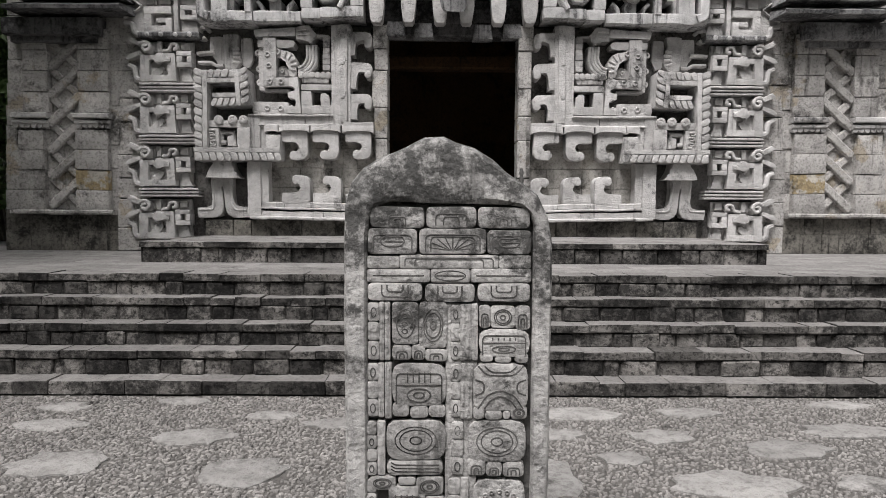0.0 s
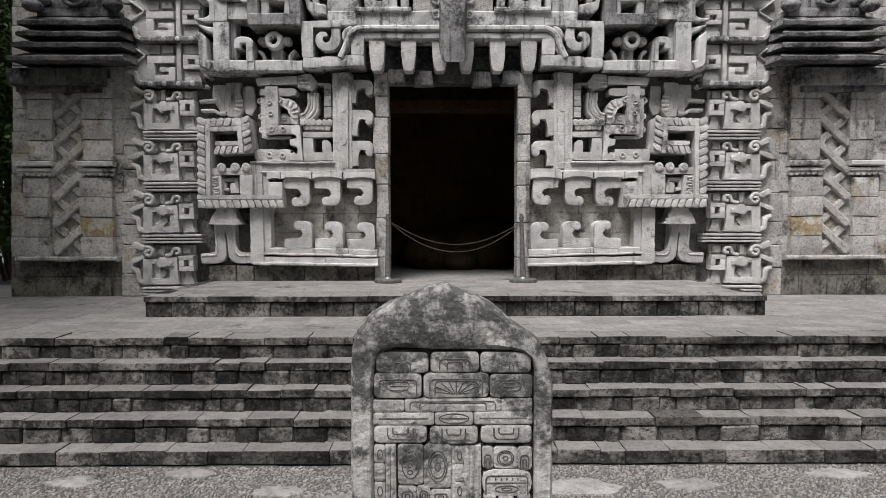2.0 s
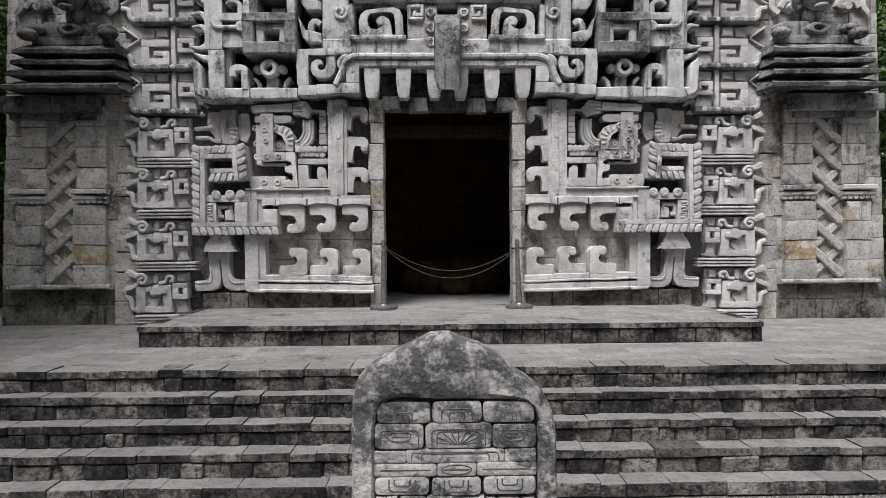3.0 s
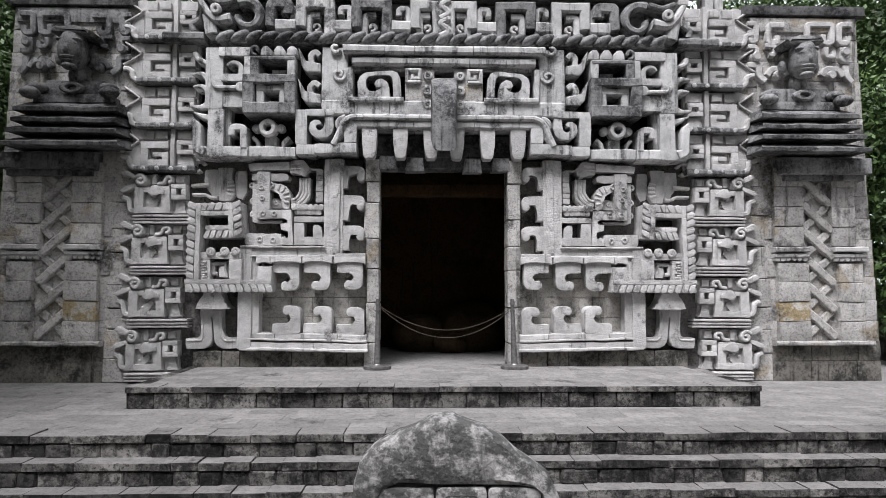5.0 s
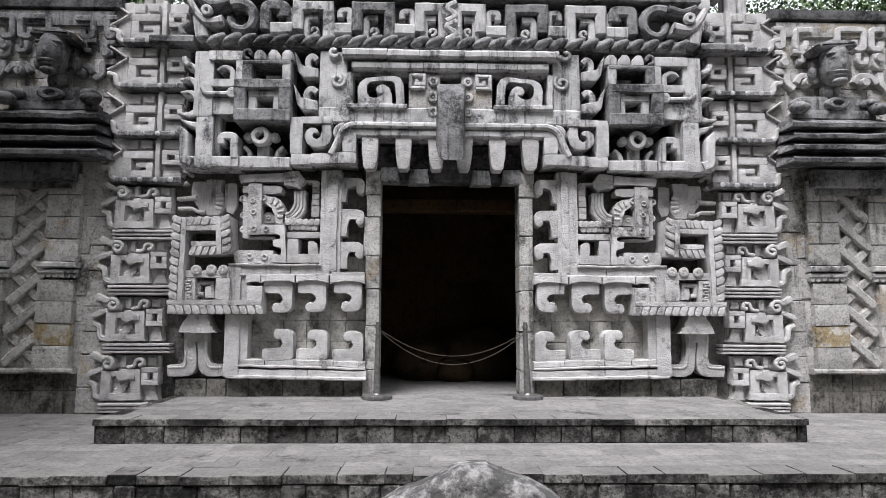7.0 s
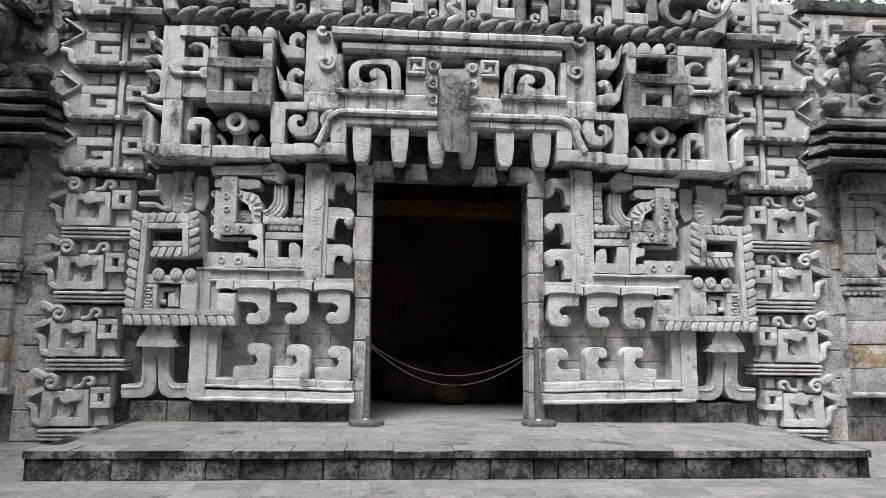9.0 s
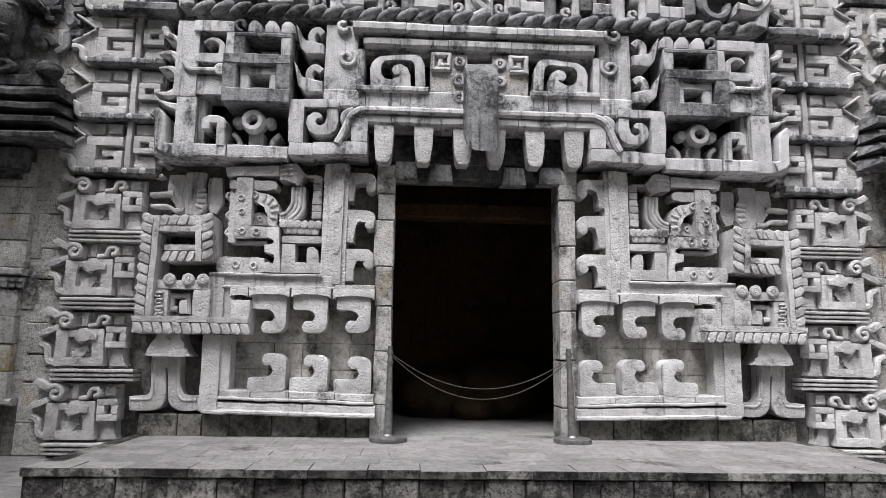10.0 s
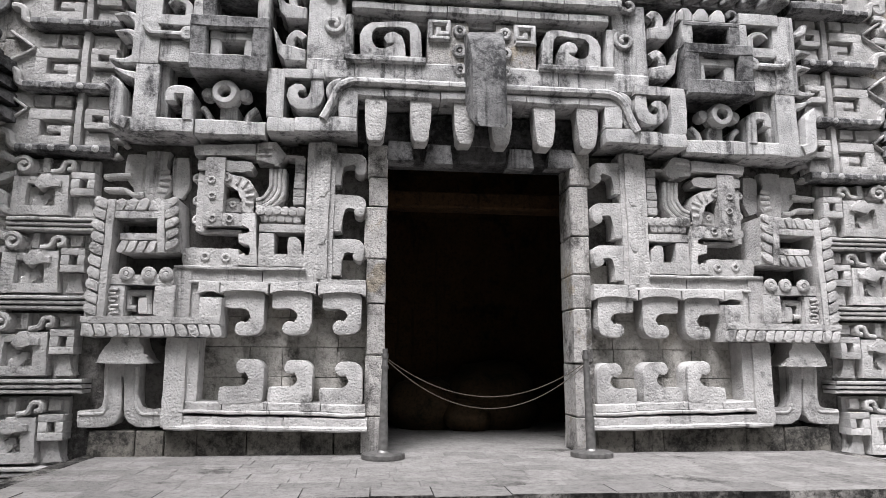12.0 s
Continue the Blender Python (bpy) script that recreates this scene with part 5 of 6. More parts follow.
# ---- pebble court with stepping stones ----
FLAGS = [(-2.278, 3.768, 0.30, 0.15), (-2.756, 4.465, 0.26, 0.08), (-2.914, 4.907, 0.22, 0.07), (-1.616, 4.230, 0.27, 0.11), (-1.099, 3.638, 0.27, 0.14),
         (-1.212, 4.699, 0.20, 0.07), (-2.002, 5.068, 0.25, 0.06), (-0.668, 4.521, 0.28, 0.07), (0.732, 3.584, 0.16, 0.2), (1.156, 4.763, 0.32, 0.1), (1.642, 4.257, 0.24, 0.09),
         (2.036, 4.800, 0.26, 0.07), (2.385, 4.029, 0.28, 0.12), (1.769, 3.464, 0.38, 0.14), (1.238, 3.865, 0.17, 0.07),
         (3.321, 5.003, 0.26, 0.06), (3.006, 4.384, 0.34, 0.10), (0.895, 4.296, 0.2, 0.07), (2.582, 3.484, 0.2, 0.08)]
rf = random.Random(3)
for fx, fy, ax, ay in FLAGS:
    bm = bmesh.new()
    n = 19
    rim = [(1 + rf.uniform(-0.24, 0.18)) for i in range(n)]
    rings = []
    for q, z in ((1.0, -0.03), (0.97, 0.012), (0.86, 0.022), (0.4, 0.026)):
        rings.append([bm.verts.new((math.cos(6.2832 * i / n) * ax * rim[i] * q, math.sin(6.2832 * i / n) * ay * 1.5 * rim[i] * q, z + rf.uniform(-0.002, 0.002))) for i in range(n)])
    for a, b in zip(rings, rings[1:]):
        for i in range(n):
            bm.faces.new((a[i], a[(i + 1) % n], b[(i + 1) % n], b[i]))
    bm.faces.new(rings[-1])
    ob = new("stepping_stone", mesh_of(bm, "stepping_stone", FLAG, 0.003))
    ob.location = (fx, fy, 0)
    tagged(ob, "pale irregular flat stone set among the pebbles", "stepping stone", "stepping stones")

gen = np.random.default_rng(5)
gx, gy = np.meshgrid(np.arange(-4.2, 4.7, 0.027), np.arange(2.95, 5.22, 0.032))
hx, hy = np.meshgrid(np.arange(-4.4, 4.9, 0.048), np.arange(-1.6, 2.9, 0.052))
px = np.concatenate([(gx + gen.uniform(-0.013, 0.013, gx.shape)).ravel(), (hx + gen.uniform(-0.02, 0.02, hx.shape)).ravel()])
py = np.concatenate([(gy + gen.uniform(-0.015, 0.015, gy.shape)).ravel(), (hy + gen.uniform(-0.02, 0.02, hy.shape)).ravel()])
keep = np.ones(px.shape, bool)
for fx, fy, ax, ay in FLAGS:
    keep &= ((px - fx) / (ax * 0.98)) ** 2 + ((py - fy) / (ay * 1.45)) ** 2 > 1.0
keep &= ~((np.abs(px - 0.1) < 0.46) & (py > 2.30) & (py < 2.72))
keep &= gen.uniform(0, 1, px.shape) > 0.05
px, py = px[keep], py[keep]
count = len(px)
turn = gen.normal(0.5, 0.7, count)
la, lb = gen.uniform(0.011, 0.022, count), gen.uniform(0.006, 0.011, count)
hh = gen.uniform(0.005, 0.016, count)
ring_a = np.arange(6) * math.pi / 3
vs = []
for q, f in ((1.0, -0.2), (0.95, 0.6), (0.62, 1.0)):
    ex, ey = np.cos(ring_a)[None] * la[:, None] * q, np.sin(ring_a)[None] * lb[:, None] * q
    wob = gen.uniform(0.85, 1.15, ex.shape)
    rx = px[:, None] + (ex * np.cos(turn)[:, None] - ey * np.sin(turn)[:, None]) * wob
    ry = py[:, None] + (ex * np.sin(turn)[:, None] + ey * np.cos(turn)[:, None]) * wob
    rz = np.repeat((hh * f)[:, None], 6, 1) * gen.uniform(0.85, 1.1, ex.shape)
    vs.append(np.stack([rx, ry, rz], -1))
verts = np.concatenate(vs, 1).reshape(-1, 3)
base = np.arange(count)[:, None] * 18
quads = np.concatenate([base + np.array([[r * 6 + i, r * 6 + (i + 1) % 6, r * 6 + 6 + (i + 1) % 6, r * 6 + 6 + i]]) for r in (0, 1) for i in range(6)], 0)
caps = base + np.arange(12, 18)[None]
me = bpy.data.meshes.new("pebbles")
me.from_pydata(verts.tolist(), [], quads.tolist() + caps.tolist())
for p in me.polygons:
    p.use_smooth = True
me.materials.append(PEBBLE)
tagged(new("pebbles", me), "small grey pebbles set on edge in mortar", "pebbles", kind="stuff")

# ---- the stela ----
def stela():
    t = thing("stela", "round-topped grey stone stela with rows of carved glyphs", "stela", -0.15, 0.0, y=2.33)
    outer = [(-0.548, 0.473), (-0.552, 1.079), (-0.551, 1.495), (-0.544, 1.603), (-0.524, 1.679), (-0.474, 1.737), (-0.399, 1.783), (-0.313, 1.819), (-0.244, 1.854), (-0.173, 1.859), (-0.130, 1.838),
             (-0.054, 1.817), (0.011, 1.776), (0.065, 1.727), (0.131, 1.683), (0.186, 1.640), (0.226, 1.553), (0.245, 1.456), (0.246, 1.082), (0.242, 0.475)]
    foot = [(outer[-1][0] - 0.0, 0.0), (outer[0][0] + 0.0, 0.0)]
    rim = [Vector(p) for p in outer] + [Vector(p) for p in foot]
    # back slab
    body = slab([(p.x, p.y) for p in rounded(rim, 0.03, 2, True)], 0.19, -0.22, 0.03)
    for v in body.verts:
        if v.co.y > 0.1:
            v.co.z -= 0.12 * max(0.0, min(1.0, (v.co.z - 1.2) / 0.5))
    part("slab", body, STELA, t, wear=0.006)
    # raised border round the sunk field
    field = [(-0.461, 0.473), (-0.460, 1.079), (-0.460, 1.485), (-0.453, 1.550), (-0.425, 1.591), (-0.377, 1.611), (-0.312, 1.611), (-0.247, 1.609), (-0.204, 1.607), (-0.161, 1.608), (-0.128, 1.606),
             (-0.052, 1.604), (0.013, 1.604), (0.078, 1.602), (0.125, 1.596), (0.156, 1.568), (0.170, 1.525), (0.171, 1.455), (0.171, 1.082), (0.173, 0.475)]
    inner = [Vector(p) for p in field] + [Vector((field[-1][0], 0.12)), Vector((field[0][0], 0.12))]
    fine_o, fine_i = [], []
    for i in range(len(rim)):
        for k in range(4):
            f = k / 4
            fine_o.append(rim[i].lerp(rim[(i + 1) % len(rim)], f))
            fine_i.append(inner[i].lerp(inner[(i + 1) % len(inner)], f))
    bm = bmesh.new()
    rows = []
    for f, dep in ((0.0, -0.05), (0.0, 0.005), (0.05, 0.028), (0.16, 0.04), (0.45, 0.043), (0.88, 0.042), (1.0, 0.028), (1.0, -0.03)):
        rows.append([])
        for a, b in zip(fine_o, fine_i):
            q = a.lerp(b, f)
            wob = 0.010 * noise.noise(Vector((q.x * 14, q.y * 14, 2.0))) + 0.006 * noise.noise(Vector((q.x * 40, q.y * 40, 5.0)))
            rows[-1].append(bm.verts.new((q.x, -dep - (wob if 0.04 < f < 0.9 else 0), q.y)))
    for a, b in zip(rows, rows[1:]):
        for i in range(len(a)):
            j = (i + 1) % len(a)
            bm.faces.new((a[i], a[j], b[j], b[i]))
    part("border", bm, STELA, t, wear=0.003)
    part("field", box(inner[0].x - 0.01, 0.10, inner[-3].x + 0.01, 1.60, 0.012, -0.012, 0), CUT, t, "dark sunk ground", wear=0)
    part("gutter", box(-0.160, 0.32, -0.04, 1.222, 0.024, 0.0, 0.004), STELA, t, wear=0.002)
    H = 0.034

    def cell(a, b, r=0.022, h=H):
        a, b = (a[0] - 0.003, a[1] + 0.003), (b[0] + 0.003, b[1] - 0.003)
        p = part("glyph", slab([(a[0], b[1]), (b[0], b[1]), (b[0], a[1]), (a[0], a[1])], h, 0.0, 0.008, r=r), STELA, t, wear=0.002)
        return p

    # Raised dark strip; colour stands in for the shade of an incised groove.
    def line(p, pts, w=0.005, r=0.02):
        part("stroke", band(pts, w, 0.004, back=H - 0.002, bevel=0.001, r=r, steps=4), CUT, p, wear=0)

    def loop(p, a, b, f, w=0.005):
        cx, cz, hx, hz = (a[0] + b[0]) / 2, (a[1] + b[1]) / 2, abs(b[0] - a[0]) / 2 * f, abs(a[1] - b[1]) / 2 * f
        line(p, [(cx + hx * math.cos(q * 0.3307) , cz + hz * math.sin(q * 0.3307)) for q in range(20)], w, 0)

    def arch(p, a, b, f, w=0.005):
        cx, hx = (a[0] + b[0]) / 2, abs(b[0] - a[0]) / 2 * f
        z0, z1 = b[1] + 0.006, b[1] + (a[1] - b[1]) * (0.35 + 0.5 * f)
        line(p, [(cx - hx, z0), (cx - hx, z1), (cx + hx, z1), (cx + hx, z0)], w, 0.02)

    def rays(p, a, b, n=6):
        cx = (a[0] + b[0]) / 2
        for i in range(n):
            q = math.pi * (i + 0.5) / n
            line(p, [(cx + 0.012 * math.cos(q), b[1] + 0.012), (cx + 0.36 * abs(b[0] - a[0]) * math.cos(q), b[1] + 0.012 + 0.6 * abs(a[1] - b[1]) * math.sin(q))], 0.005, 0)

    # top rows
    for a, b, k in (((-0.446, 1.589), (-0.247, 1.514), 1), ((-0.234, 1.590), (-0.050, 1.515), 2), ((-0.039, 1.589), (0.152, 1.514), 1)):
        p = cell(a, b)
        arch(p, a, b, 0.32 * k)
        arch(p, a, b, 0.16 * k)
    for a, b, k in (((-0.455, 1.507), (-0.275, 1.414), 0), ((-0.262, 1.508), (-0.010, 1.415), 1), ((-0.002, 1.502), (0.160, 1.414), 0)):
        p = cell(a, b)
        arch(p, a, b, 0.82)
        if k:
            arch(p, a, b, 0.66)
            rays(p, a, b, 9)
        else:
            loop(p, a, b, 0.5)
            for i in range(3):
                z = b[1] + (a[1] - b[1]) * (0.3 + 0.18 * i)
                line(p, [((a[0] + b[0]) / 2 - 0.03, z), ((a[0] + b[0]) / 2 + 0.04, z)], 0.005, 0)
    for a, b in (((-0.460, 1.402), (-0.342, 1.359)), ((-0.336, 1.407), (0.037, 1.359)), ((0.043, 1.405), (0.161, 1.359))):
        p = cell(a, b, 0.012)
        if b[0] - a[0] > 0.2:
            arch(p, a, b, 0.9)
            arch(p, a, b, 0.7)
    for a, b in (((-0.460, 1.352), (-0.225, 1.307)), ((-0.218, 1.353), (-0.072, 1.306)), ((-0.066, 1.354), (0.162, 1.307))):
        p = cell(a, b, 0.012)
        z = (a[1] + b[1]) / 2
        line(p, [(a[0] + 0.02, z), (b[0] - 0.02, z)], 0.006, 0)
        if b[0] - a[0] < 0.18:
            loop(p, a, b, 0.8)
    for a, b in (((-0.456, 1.300), (-0.255, 1.235)), ((-0.238, 1.296), (-0.054, 1.231)), ((-0.037, 1.299), (0.158, 1.234))):
        p = cell(a, b)
        cx = (a[0] + b[0]) / 2
        for f in (0.5, 0.3):
            w = (b[0] - a[0]) * 0.5 * f
            line(p, [(cx - w, a[1] - 0.006), (cx - w, a[1] - 0.055 * f * 1.9), (cx + w, a[1] - 0.055 * f * 1.9), (cx + w, a[1] - 0.006)], 0.006, 0.02)
    # counted columns of dots and bars
    for (u0, ztop), (u1, zlow), dots in (((-0.456, 1.225), (-0.417, 1.004), 3), ((-0.458, 0.991), (-0.421, 0.781), 3), ((-0.461, 0.763), (-0.428, 0.551), 4), ((-0.461, 0.537), (-0.428, 0.318), 4),
                                         ((-0.139, 1.217), (-0.107, 1.005), 3), ((-0.138, 0.987), (-0.105, 0.782), 3), ((-0.134, 0.764), (-0.093, 0.552), 3), ((-0.146, 0.538), (-0.105, 0.406), 2)):
        h = (ztop - zlow) / dots
        for i in range(dots):
            p = cell((u0, ztop - h * i - 0.003), (u1, ztop - h * (i + 1) + 0.003), 0.014)
            if (i + dots) % 2:
                loop(p, (u0, ztop - h * i), (u1, ztop - h * (i + 1)), 0.5, 0.004)
    for a, b in (((-0.412, 1.225), (-0.397, 1.004)), ((-0.392, 1.225), (-0.375, 1.004)), ((-0.417, 0.991), (-0.399, 0.781)), ((-0.392, 0.991), (-0.370, 0.777)), ((-0.421, 0.763), (-0.395, 0.555)),
                 ((-0.104, 1.218), (-0.085, 1.005)), ((-0.082, 1.218), (-0.063, 1.005)), ((-0.060, 1.218), (-0.041, 1.006)), ((-0.102, 0.988), (-0.083, 0.777)), ((-0.080, 0.988), (-0.059, 0.778)), ((-0.099, 0.538), (-0.071, 0.314))):
        cell(a, b, 0.008)
    # large glyphs
    for a, b, style in (((-0.364, 1.225), (-0.267, 1.067), "dark"), ((-0.261, 1.226), (-0.158, 1.054), "oval"), ((-0.364, 1.058), (-0.294, 1.005), "fold"), ((-0.289, 1.062), (-0.241, 1.005), "fold"), ((-0.237, 1.045), (-0.157, 1.001), "fold"),
                        ((-0.032, 1.214), (0.008, 1.130), "fold"), ((0.012, 1.212), (0.103, 1.130), "oval"), ((0.106, 1.214), (0.160, 1.126), "fold"), ((-0.033, 1.123), (0.159, 1.020), "face"),
                        ((-0.028, 1.028), (0.018, 0.999), ""), ((0.031, 1.017), (0.089, 0.997), ""), ((0.106, 1.028), (0.155, 0.997), ""),
                        ((-0.364, 0.987), (-0.161, 0.827), "face"), ((-0.364, 0.835), (-0.304, 0.786), ""), ((-0.295, 0.822), (-0.229, 0.779), ""), ((-0.223, 0.826), (-0.163, 0.782), ""),
                        ((-0.052, 0.988), (0.155, 0.810), "cross"), ((-0.051, 0.822), (-0.010, 0.775), ""), ((-0.006, 0.807), (0.056, 0.773), ""), ((0.064, 0.805), (0.087, 0.776), ""), ((0.093, 0.823), (0.153, 0.776), "oval"),
                        ((-0.386, 0.765), (-0.162, 0.615), "oval"), ((-0.384, 0.607), (-0.171, 0.554), "lines"), ((-0.070, 0.766), (0.149, 0.607), "oval"),
                        ((-0.073, 0.615), (-0.006, 0.552), "fold"), ((0.000, 0.602), (0.058, 0.550), "fold"), ((0.067, 0.602), (0.143, 0.548), "fold"),
                        ((-0.452, 0.546), (-0.355, 0.496), "oval"), ((-0.341, 0.542), (-0.277, 0.515), ""), ((-0.270, 0.542), (-0.170, 0.474), "oval"), ((-0.377, 0.505), (-0.239, 0.337), "face"), ((-0.235, 0.465), (-0.163, 0.337), "lines"),
                        ((-0.048, 0.529), (0.148, 0.338), "beads")):
        p = cell(a, b, 0.05 if b[0] - a[0] > 0.15 else 0.02)
        w, h = b[0] - a[0], a[1] - b[1]
        cx, cz = (a[0] + b[0]) / 2, (a[1] + b[1]) / 2
        if style == "oval":
            loop(p, a, b, 0.72)
            loop(p, a, b, 0.56)
            loop(p, a, b, 0.2, 0.006)
        elif style == "dark":
            loop(p, a, b, 0.7)
            for i in range(3):
                loop(p, (cx - 0.015, cz + 0.03 - 0.03 * i + 0.01), (cx + 0.01, cz + 0.03 - 0.03 * i - 0.01), 0.8, 0.005)
        elif style == "fold":
            arch(p, a, b, 0.6, 0.005)
            arch(p, a, b, 0.25, 0.005)
        elif style == "face":
            arch(p, a, b, 0.86)
            line(p, [(a[0] + 0.012, cz), (b[0] - 0.012, cz)], 0.006, 0)
            loop(p, (cx - 0.05, cz - 0.01), (cx + 0.05, b[1] + 0.012), 0.9, 0.006)
            loop(p, (cx - 0.05, cz - 0.01), (cx + 0.05, b[1] + 0.012), 0.4, 0.006)
            for i in range(5):
                line(p, [(cx + 0.022 * (i - 2), cz + 0.01), (cx + 0.022 * (i - 2), a[1] - 0.03)], 0.005, 0)
        elif style == "cross":
            for f in (0.42, 0.3):
                line(p, [(cx - w * f, a[1] - 0.006), (cx - w * f * 0.6, a[1] - 0.1 * f), (cx + w * f * 0.6, a[1] - 0.1 * f), (cx + w * f, a[1] - 0.006)], 0.006, 0.02)
                line(p, [(cx - w * f, b[1] + 0.006), (cx - w * f * 0.6, b[1] + 0.14 * f), (cx, b[1] + 0.19 * f), (cx + w * f * 0.6, b[1] + 0.14 * f), (cx + w * f, b[1] + 0.006)], 0.006, 0.02)
            for s in (-1, 1):
                line(p, [(cx + s * (w / 2 - 0.006), cz + 0.03), (cx + s * (w / 2 - 0.04), cz + 0.02), (cx + s * (w / 2 - 0.04), cz - 0.02), (cx + s * (w / 2 - 0.006), cz - 0.03)], 0.006, 0.02)
        elif style == "lines":
            for i in range(3):
                z = b[1] + h * (0.25 + 0.25 * i)
                line(p, [(a[0] + 0.014, z + 0.01), (a[0] + 0.03, z), (b[0] - 0.012, z)], 0.005, 0.01)
        elif style == "beads":
            arch(p, a, b, 0.6)
            arch(p, a, b, 0.4)
            for i in range(9):
                q = math.pi * i / 8
                part("bead", ring(cx + 0.078 * math.cos(q), cz + 0.005 + 0.052 * math.sin(q), 0.004, 0.010, 0.008, H - 0.002, 8), STELA, p, wear=0)
    return t


stela()

# ---- barrier at the door ----
def stanchion(x, y, lean):
    ob = new("stanchion")
    ob.location = (x, y, PZ)
    tagged(ob, "slim dark steel barrier post on a round base", "barrier post", "barrier posts")
    bm = bmesh.new()
    prof = [(0.0, 0.0), (0.195, 0.0), (0.2, 0.012), (0.196, 0.042), (0.18, 0.05), (0.06, 0.056), (0.045, 0.075), (0.0, 0.075)]
    n = 28
    rows = [[bm.verts.new((math.cos(6.2832 * i / n) * max(r, 0.001), math.sin(6.2832 * i / n) * max(r, 0.001), z)) for i in range(n)] for r, z in prof]
    for a, b in zip(rows, rows[1:]):
        for i in range(n):
            bm.faces.new((a[i], a[(i + 1) % n], b[(i + 1) % n], b[i]))
    foot = new("base_plate", mesh_of(bm, "base_plate", STEEL))
    foot.parent = ob
    for nm, r, z0, z1 in (("pole", 0.048, 0.03, 0.96), ("collar", 0.034, 0.90, 0.94), ("collar", 0.038, 0.80, 0.83), ("knob", 0.026, 0.955, 0.985)):
        bm = bmesh.new()
        bmesh.ops.create_cone(bm, cap_ends=True, segments=14, radius1=r, radius2=r * (0.5 if nm == "pole" else 1.0), depth=z1 - z0)
        bmesh.ops.translate(bm, vec=(lean * (z0 + z1) / 2, 0, (z0 + z1) / 2), verts=bm.verts)
        for v in bm.verts:
            v.co.x += lean * (v.co.z - (z0 + z1) / 2)
        p = new(nm, mesh_of(bm, nm, STEEL))
        p.parent = ob
    return ob


stanchion(-0.69, 9.08, 0.0)
stanchion(1.26, 9.08, -0.03)
for sag, za, zb in ((0.34, 0.90, 0.87), (0.43, 0.885, 0.85)):
    cv = bpy.data.curves.new("cord", "CURVE")
    cv.dimensions = "3D"
    cv.bevel_depth, cv.bevel_resolution = 0.0042, 2
    sp = cv.splines.new("POLY")
    sp.points.add(24)
    for i in range(25):
        f = i / 24
        sp.points[i].co = (-0.68 + 1.91 * f, 9.08, PZ + za + (zb - za) * f - 4 * sag * f * (1 - f), 1)
    cv.materials.append(CORD)
    raw = bpy.data.objects.new("cord_raw", cv)
    me = bpy.data.meshes.new_from_object(raw)
    bpy.data.objects.remove(raw)
    tagged(new("barrier_cord", me), "thin tan cord slung between the two barrier posts", "cord", "barrier cords")

# ---- boulders inside ----
for x, y, r in ((-0.35, 11.9, 0.5), (0.55, 12.1, 0.65), (0.15, 11.6, 0.3)):
    bm = bmesh.new()
    bmesh.ops.create_icosphere(bm, subdivisions=3, radius=r)
    for v in bm.verts:
        v.co *= 1 + 0.35 * noise.noise(v.co * 2.2 + Vector((x, y, 0)))
        v.co.z *= 0.8
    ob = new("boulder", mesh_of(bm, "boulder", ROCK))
    ob.location = (C + x, y, PZ + r * 0.55)
    tagged(ob, "rough brown rock lying in the dark chamber", "rock", "chamber rocks")

# ---- bright overcast distance behind the trees ----
haze = bpy.data.materials.new("bright_overcast")
haze.use_nodes = True
hn = haze.node_tree.nodes
glow = hn.new("ShaderNodeEmission")
glow.inputs["Color"].default_value, glow.inputs["Strength"].default_value = (0.93, 0.96, 1.0, 1), 1.15
haze.node_tree.links.new(glow.outputs[0], hn["Material Output"].inputs["Surface"])
bm = bmesh.new()
bmesh.ops.create_grid(bm, x_segments=2, y_segments=2, size=150)
bmesh.ops.rotate(bm, cent=(0, 0, 0), matrix=Matrix.Rotation(radians(90), 3, "X"), verts=bm.verts)
bmesh.ops.translate(bm, vec=(0, 130, 120), verts=bm.verts)
setting("backdrop", bm, haze, "white overcast sky beyond the trees")

# ---- unseen leaf screen behind and left of the viewer, added to block low sky light ----
gw = np.random.default_rng(12)
n = 32000
way = gw.uniform(1.35, math.pi + 0.15, n)
far = gw.uniform(17, 22, n)
high = 17 + 2.5 * np.sin(way * 9) + 1.2 * np.sin(way * 23)
c = np.stack([far * np.cos(way), 3 - far * np.sin(way), high * gw.uniform(0, 1, n)], 1)
a = gw.normal(0, 1, (n, 3))
a /= np.linalg.norm(a, axis=1)[:, None]
b = np.cross(a, gw.normal(0, 1, (n, 3)))
b /= np.linalg.norm(b, axis=1)[:, None]
size = gw.uniform(0.2, 0.42, n)[:, None]
v = np.stack([c - a * size, c + b * size * 0.5, c + a * size, c - b * size * 0.5], 1).reshape(-1, 3)
me = bpy.data.meshes.new("woods")
me.from_pydata(v.tolist(), [], (np.arange(n)[:, None] * 4 + np.arange(4)[None]).tolist())
me.materials.append(LEAF)
tagged(new("woods", me), "unseen dark green leaf screen, added to cut low sky light", "woods", kind="stuff")

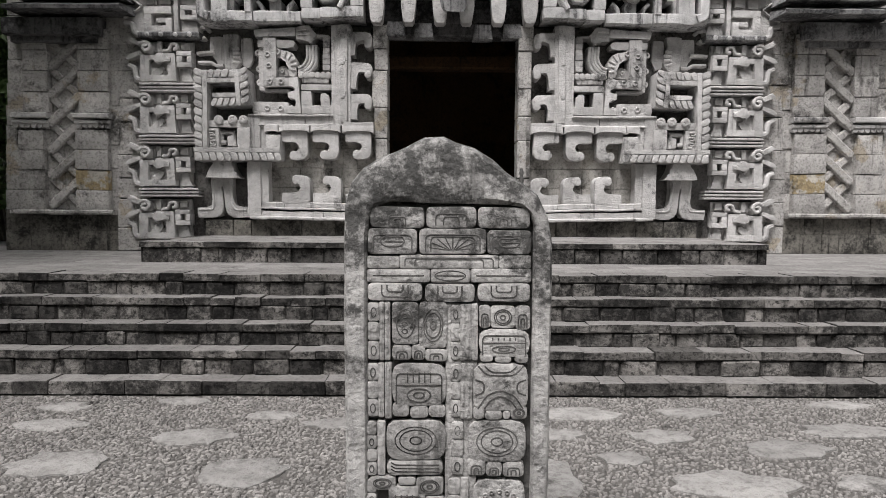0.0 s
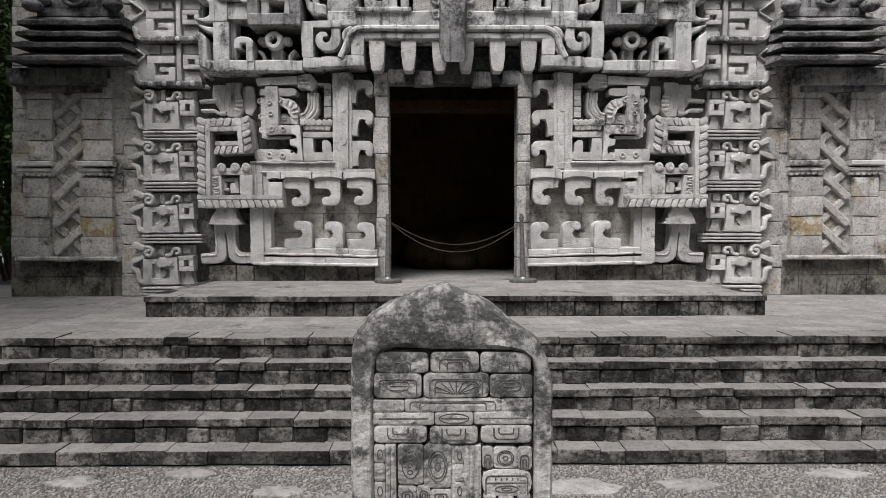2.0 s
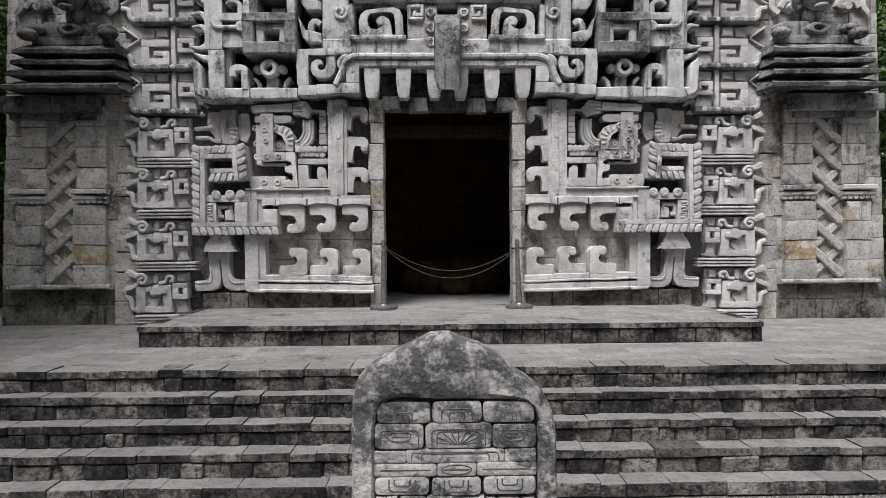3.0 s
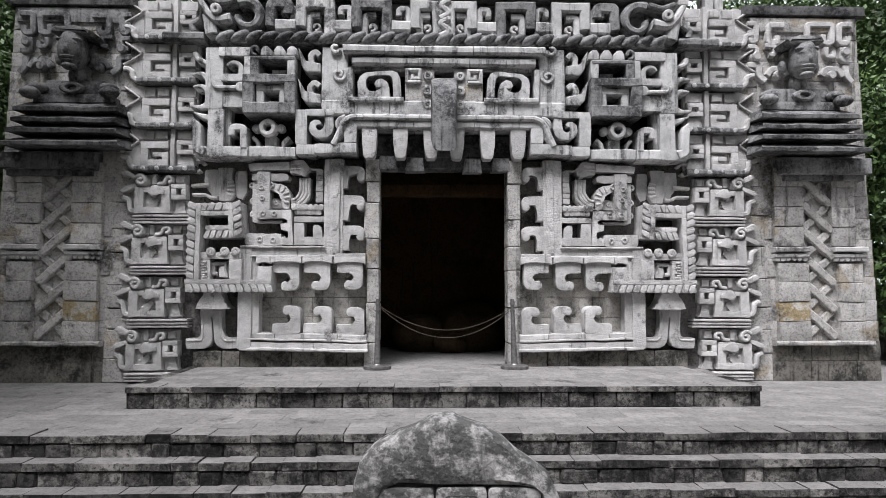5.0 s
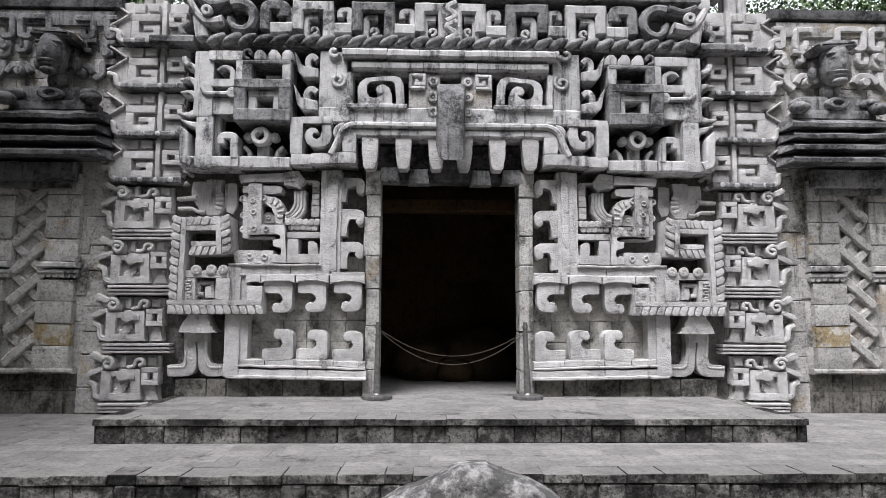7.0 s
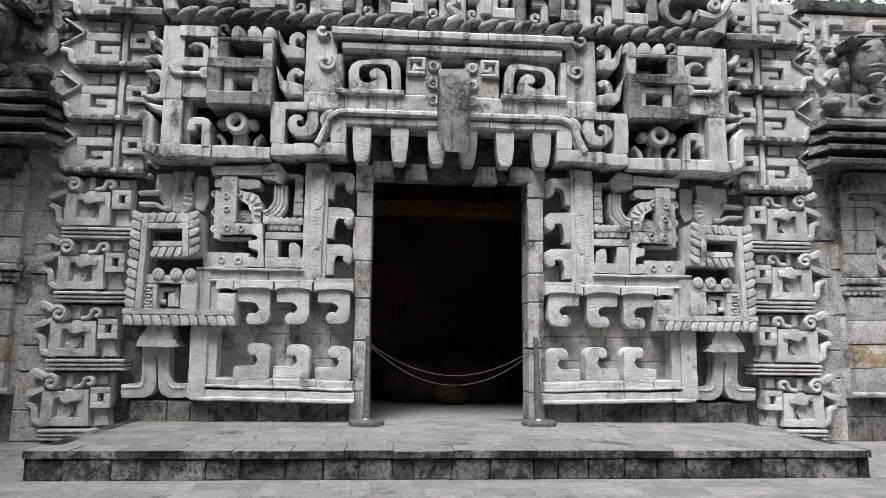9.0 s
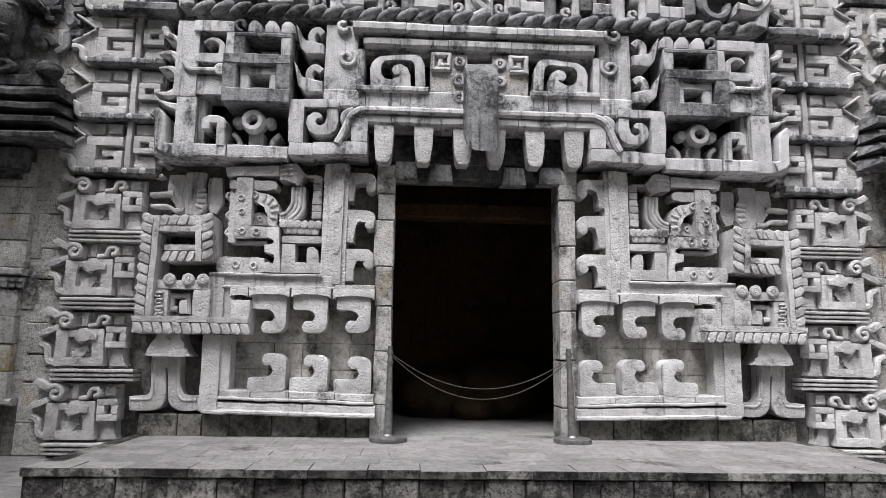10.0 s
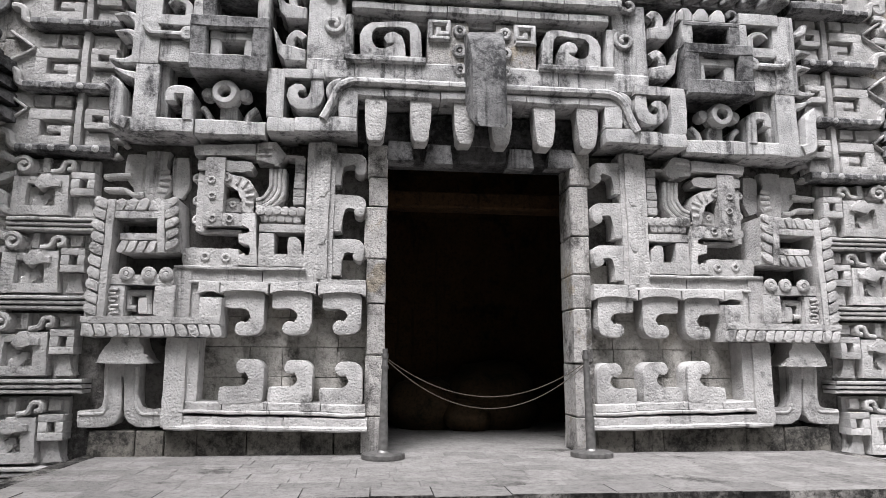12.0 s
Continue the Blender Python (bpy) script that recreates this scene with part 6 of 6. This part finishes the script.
# ---- trees behind the temple, and four unseen at its left to dim that side ----
def tree(x, y, height, spread, seed, leaves=80):
    r = random.Random(seed)
    ob = new("tree")
    ob.location = (x, y, 0)
    tagged(ob, "tall leafy tree with dark trunk by the temple", "tree", "trees behind the temple")
    bm = bmesh.new()
    tips = []

    def limb(p, d, length, rad, depth):
        segs = 5
        prev = None
        for i in range(segs + 1):
            f = i / segs
            q = p + d * length * f + Vector((noise.noise(p * 3 + Vector((f * 2, seed, 0))), noise.noise(p * 3 + Vector((seed, f * 2, 4))), 0)) * length * 0.10 * f
            rr = rad * (1 - 0.55 * f)
            ax = d.orthogonal().normalized()
            ay = d.cross(ax)
            row = [bm.verts.new(q + ax * math.cos(k * 1.0472) * rr + ay * math.sin(k * 1.0472) * rr) for k in range(6)]
            if prev:
                for k in range(6):
                    bm.faces.new((prev[k], prev[(k + 1) % 6], row[(k + 1) % 6], row[k]))
            prev = row
            if depth < 3 and i >= 2:
                for _ in range(2 if depth else 2):
                    a = r.uniform(0, 6.28)
                    nd = (d * r.uniform(0.5, 0.9) + Vector((math.cos(a), math.sin(a), r.uniform(0.0, 0.5)))).normalized()
                    limb(q.copy(), nd, length * r.uniform(0.38, 0.6), rr * 0.55, depth + 1) if depth < 2 else tips.append(q.copy())
        tips.append(q)

    limb(Vector((0, 0, 0)), Vector((0, 0, 1)), height * 0.62, height * 0.022, 0)
    trunk = new("trunk", mesh_of(bm, "trunk", BARK))
    trunk.parent = ob
    g = np.random.default_rng(seed)
    tp = np.array([t[:] for t in tips])
    tp = tp[tp[:, 2] > 1.2]
    k = leaves
    c = np.repeat(tp, k, 0) + g.normal(0, spread, (len(tp) * k, 3)) * np.array([1, 1, 0.8])
    n = len(c)
    a = g.normal(0, 1, (n, 3))
    a /= np.linalg.norm(a, axis=1)[:, None]
    b = np.cross(a, g.normal(0, 1, (n, 3)))
    b /= np.linalg.norm(b, axis=1)[:, None]
    size = g.uniform(0.04, 0.085, n)[:, None]
    v = np.stack([c - a * size, c + b * size * 0.45, c + a * size, c - b * size * 0.45], 1).reshape(-1, 3)
    me = bpy.data.meshes.new("crown")
    me.from_pydata(v.tolist(), [], (np.arange(n)[:, None] * 4 + np.arange(4)[None]).tolist())
    me.materials.append(LEAF)
    crown = new("crown", me)
    crown.parent = ob
    return ob


# The last four stand out of view, added to shade the facade's left.
for i, (x, y, h, s) in enumerate(((9.6, 12.5, 9.5, 0.6), (12.5, 15.0, 11, 0.7), (7.5, 15.5, 10.5, 0.7), (-8.3, 12.5, 9.0, 0.55), (-5.0, 16.0, 10.5, 0.7), (-11.5, 13.0, 11, 0.6),
                                  (2.5, 19.0, 10, 0.7), (-10.5, 7.5, 14.5, 0.7), (-10.0, 4.0, 15, 0.7), (-11.0, 0.5, 14.5, 0.7), (-14.0, 6.0, 16, 0.8))):
    tree(x, y, h, s, 31 + i, 45 if i > 6 else 170)


def bush(x, y, r, h, seed):
    g = np.random.default_rng(seed)
    n = 5200
    d = g.normal(0, 1, (n, 3))
    d /= np.linalg.norm(d, axis=1)[:, None]
    lob = 0.75 + 0.25 * np.sin(d[:, 0] * 5 + seed) * np.cos(d[:, 2] * 6 + seed)
    c = d * (g.uniform(0.45, 1.0, n) ** 0.5 * lob)[:, None] * np.array([r, r * 0.8, h / 2]) + np.array([0, 0, h / 2])
    c[:, 2] = np.maximum(c[:, 2], 0.05)
    a = g.normal(0, 1, (n, 3))
    a /= np.linalg.norm(a, axis=1)[:, None]
    b = np.cross(a, g.normal(0, 1, (n, 3)))
    b /= np.linalg.norm(b, axis=1)[:, None]
    size = g.uniform(0.04, 0.09, n)[:, None]
    v = np.stack([c - a * size, c + b * size * 0.45, c + a * size, c - b * size * 0.45], 1).reshape(-1, 3)
    me = bpy.data.meshes.new("foliage")
    me.from_pydata(v.tolist(), [], (np.arange(n)[:, None] * 4 + np.arange(4)[None]).tolist())
    me.materials.append(LEAF)
    ob = new("bush")
    ob.location = (x, y, TZ)
    tagged(ob, "dense dark green bush beside the temple wall", "bush", "bushes beside the temple")
    f = new("foliage", me)
    f.parent = ob
    bm = bmesh.new()
    for k in range(5):
        q = 1.2566 * k
        bmesh.ops.create_cone(bm, cap_ends=True, segments=6, radius1=0.05, radius2=0.02, depth=h * 0.7,
                              matrix=Matrix.Translation((0.25 * math.cos(q), 0.25 * math.sin(q), h * 0.35)) @ Euler((0.25 * math.sin(q), 0.25 * math.cos(q), 0)).to_matrix().to_4x4())
    st = new("stems", mesh_of(bm, "stems", BARK))
    st.parent = ob
    return ob


for i, (x, y, r, h) in enumerate(((-7.9, 11.2, 1.1, 3.8), (-8.6, 13.0, 1.7, 5.2), (-10.4, 12.0, 1.8, 4.6), (8.7, 11.4, 1.1, 3.6), (9.2, 13.2, 1.8, 5.4), (11.2, 12.2, 1.8, 4.4))):
    bush(x, y, r, h, 70 + i)
